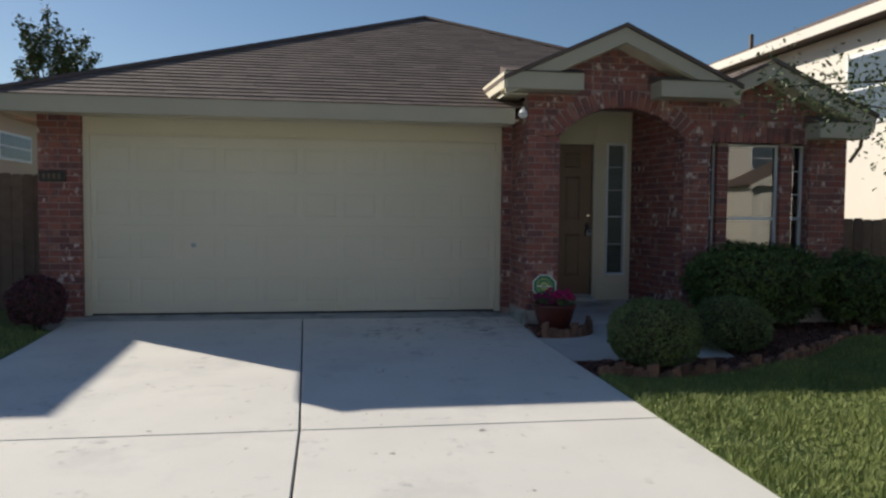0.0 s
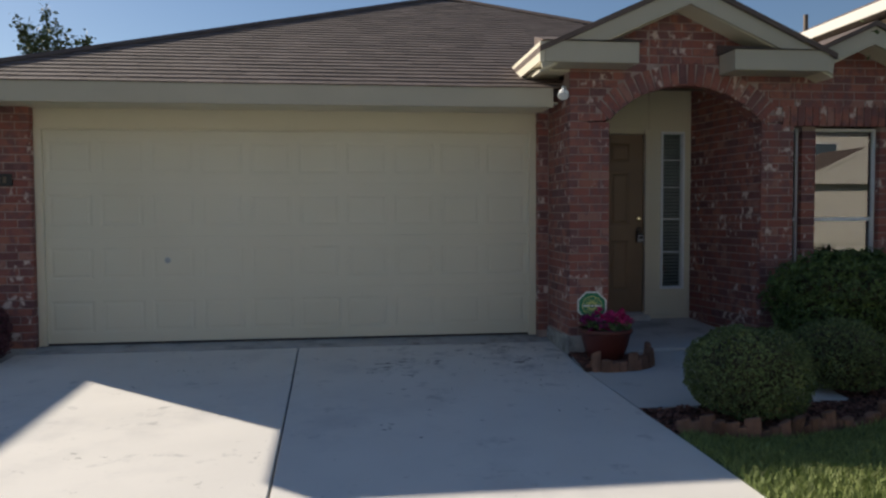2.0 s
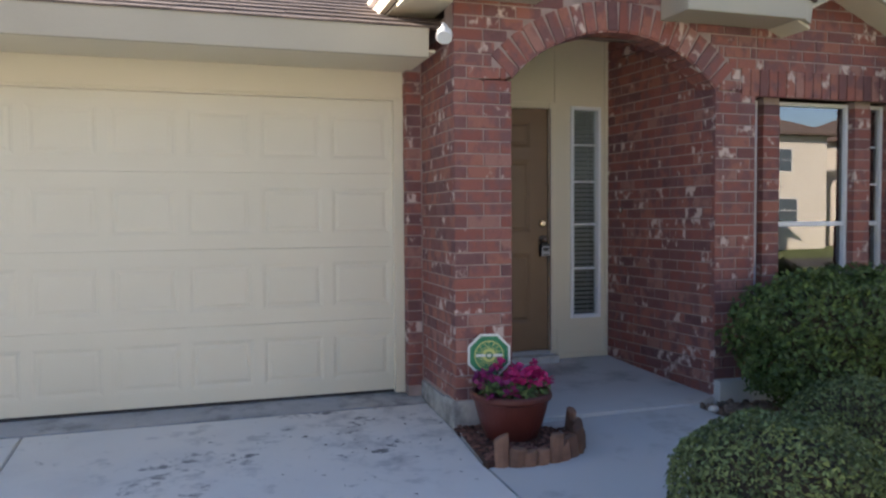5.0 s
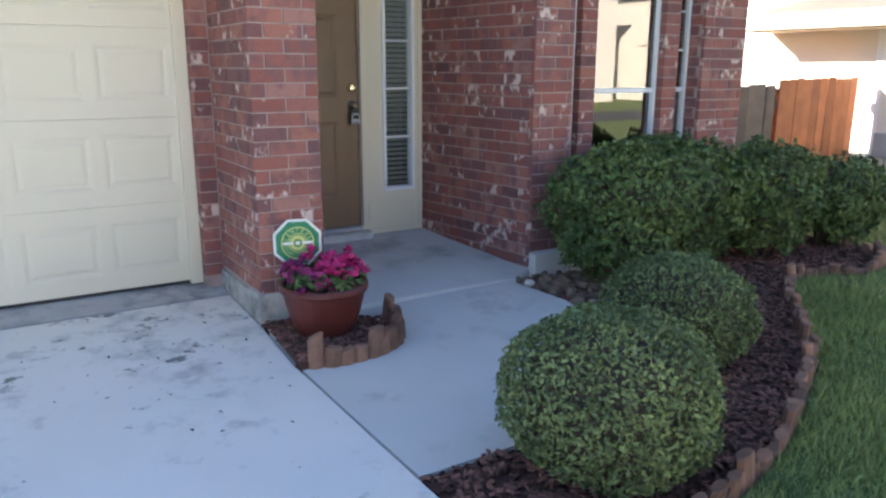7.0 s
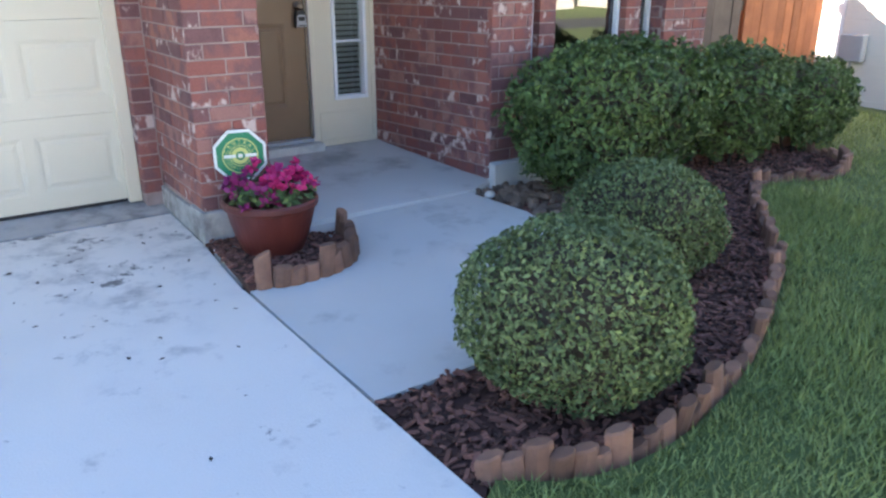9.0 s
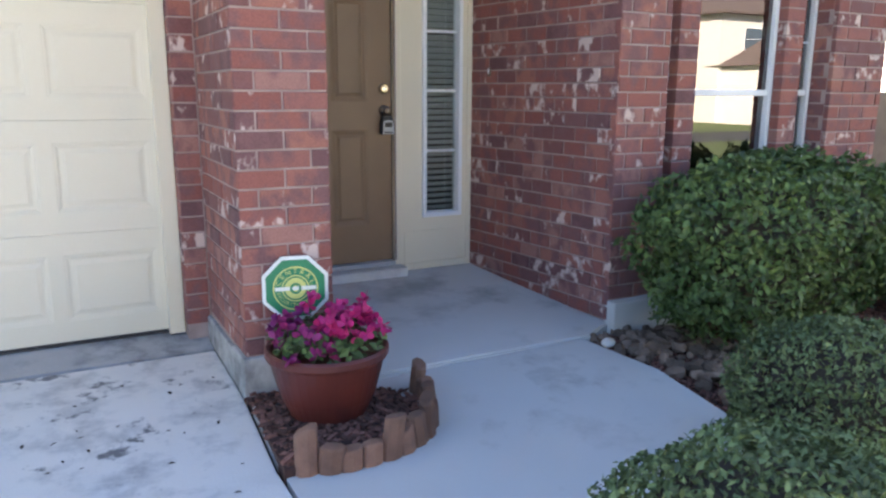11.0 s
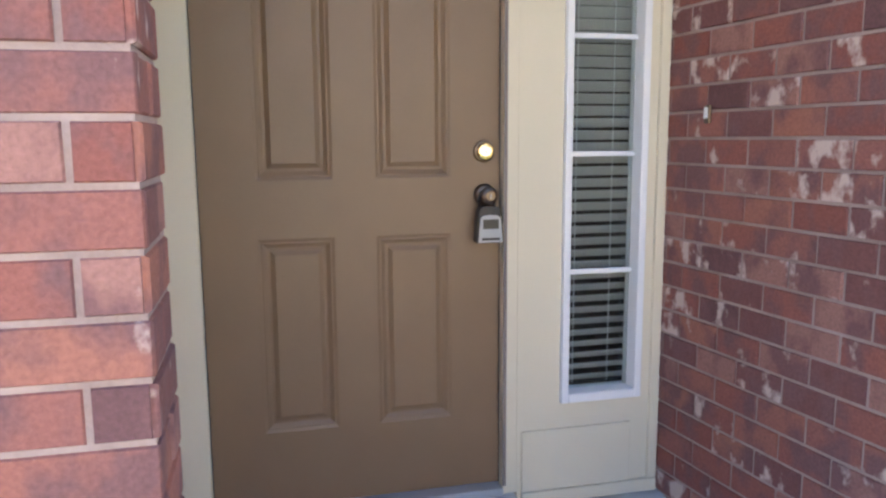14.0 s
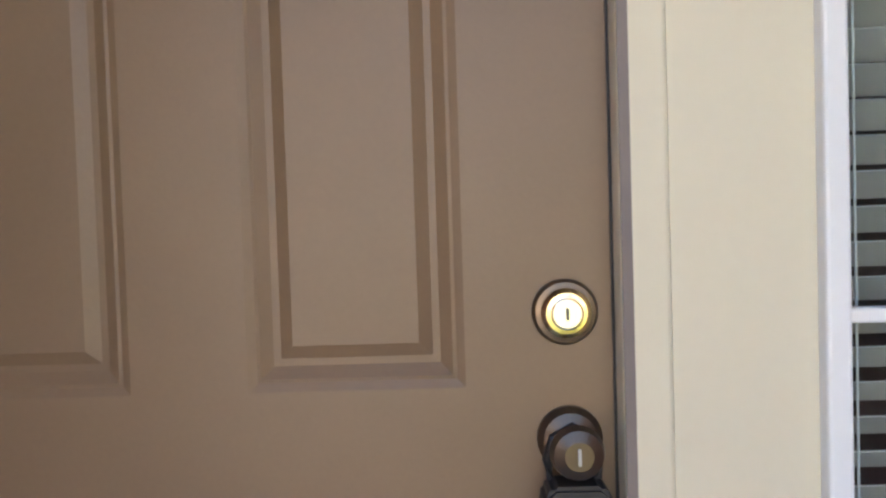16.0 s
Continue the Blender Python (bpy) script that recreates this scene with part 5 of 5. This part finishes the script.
# neighbour on the left
nl = tagged(new("neighbour_house"), "single-storey tan neighbour house with brown roof beyond the fence", "house")
part("wall", boxes((-20, -8.25, 10.0, 22, -0.2, 3.55)), STUCCO, nl, "tan stucco wall")
part("roof", hip(-20.5, -7.80, 9.58, 22.5, 3.70, 0.42, 0.16), SHINGLE, nl)
part("fascia", boxes((-7.80, -7.77, 9.58, 22.5, 3.53, 3.70)), CREAM, nl)
far_window(nl, 18.45, 20.4, 2.4, 3.08, "x", -8.25, 1)


def street_house(x, width, storeys, wallmat, label):
    """A house across the street: gabled garage wing before a main block."""
    h = tagged(new("street_house"), label, "house")
    yb = -21.0
    top = 2.9 if storeys == 1 else 5.6
    part("wall", boxes((x, x + width, yb - 9, yb, -0.7, top)), wallmat, h)
    part("roof", hip(x - 0.5, x + width + 0.5, yb - 9.5, yb + 0.5, top + 0.12, 0.45), SHINGLE, h)
    wx0, wx1 = x + 0.3, x + width * 0.55
    part("garage_wing", boxes((wx0, wx1, yb, yb + 3.0, -0.7, 2.7)), wallmat, h)
    bm = bmesh.new()
    mid = (wx0 + wx1) / 2
    prism(bm, [(wx0 - 0.4, 2.65), (wx1 + 0.4, 2.65), (mid, 2.65 + (wx1 - wx0 + 0.8) / 2 * 0.45)], 1, yb - 1, yb + 3.4)
    part("wing_roof", bm, SHINGLE, h)
    bm = bmesh.new()
    prism(bm, [(wx0, 2.64), (wx1, 2.64), (mid, 2.64 + (wx1 - wx0) / 2 * 0.45)], 1, yb + 3.38, yb + 3.42)
    part("gable", bm, wallmat, h)
    for s in (-1, 1):
        bm = bmesh.new()
        e = wx0 - 0.4 if s < 0 else wx1 + 0.4
        prism(bm, [(mid, 2.65 + (wx1 - wx0 + 0.8) / 2 * 0.45), (e, 2.65), (e, 2.47), (mid, 2.47 + (wx1 - wx0 + 0.8) / 2 * 0.45)], 1, yb + 3.42, yb + 3.46)
        part("rake_board", bm, SIDING, h)
    part("garage_door", boxes((wx0 + 0.5, wx1 - 0.5, yb + 3.0, yb + 3.04, -0.2, 2.1)), SIDING, h)
    far_window(h, x + width * 0.66, x + width * 0.85, 0.8, 2.2, "y", yb, 1)
    if storeys == 2:
        far_window(h, x + width * 0.15, x + width * 0.35, 3.6, 4.9, "y", yb, 1)
        far_window(h, x + width * 0.62, x + width * 0.82, 3.6, 4.9, "y", yb, 1)
    return h


for x, w, s, m in ((-24, 11, 1, STUCCO), (-9, 12, 2, SIDING), (6, 12, 2, SIDING), (20, 13, 2, SIDING), (36, 13, 2, SIDING)):
    street_house(x, w, s, m, "sunlit %s-storey stucco house across the street" % ("two" if s == 2 else "one"))


# ---- trees ----
def tree(at, height, crown, centre, count, size, label, seed, limbs=7):
    rnd = random.Random(seed)
    t = thing("tree", at, label, "tree")
    top = Vector(centre)
    bm = bmesh.new()
    tube(bm, [(0, 0, -0.2), (0.03, 0.02, height * 0.3), (top.x * 0.6, top.y * 0.6, height * 0.6), (top.x, top.y, height * 0.9)], [0.10 * height / 4, 0.08 * height / 4, 0.05 * height / 4, 0.01], 8)
    ends = []
    for i in range(limbs * 5):
        d = Vector((rnd.gauss(0, 1), rnd.gauss(0, 1), rnd.gauss(0.2, 0.8))).normalized()
        e = top + Vector((d.x * crown[0], d.y * crown[1], d.z * crown[2])) * rnd.uniform(0.55, 1.0)
        s = Vector((top.x * 0.5, top.y * 0.5, height * rnd.uniform(0.4, 0.65)))
        mid = s.lerp(e, 0.5) + Vector((0, 0, 0.1))
        tube(bm, [s, mid, e], [0.022, 0.012, 0.004], 5)
        ends += [(mid, e)] * 1
    part("trunk", bm, TWIG, t)
    pts, nrm = [], []
    per = count // len(ends)
    for mid, e in ends:
        for _ in range(per):
            p = mid.lerp(e, rnd.uniform(0.3, 1.1)) + Vector((rnd.gauss(0, 1), rnd.gauss(0, 1), rnd.gauss(0, 1))) * crown[0] * 0.065
            pts.append(p)
            nrm.append(Vector((0, 0, 1)))
    leaf_mesh("crown", pts, nrm, size, TREELEAF, rnd, t, "", 0.9, 0.5)
    return t


tree((4.9, 3.9, -0.5), 4.2, (2.05, 1.1, 1.6), (-0.40, 0.1, 2.75), 17000, 0.046, "small-leaved young oak tree on the lawn", 101)
tree((-9.3, 25.0, -0.2), 7.3, (1.35, 1.35, 1.5), (0, 0, 6.2), 4200, 0.16, "leafy tree beyond the roof", 102)
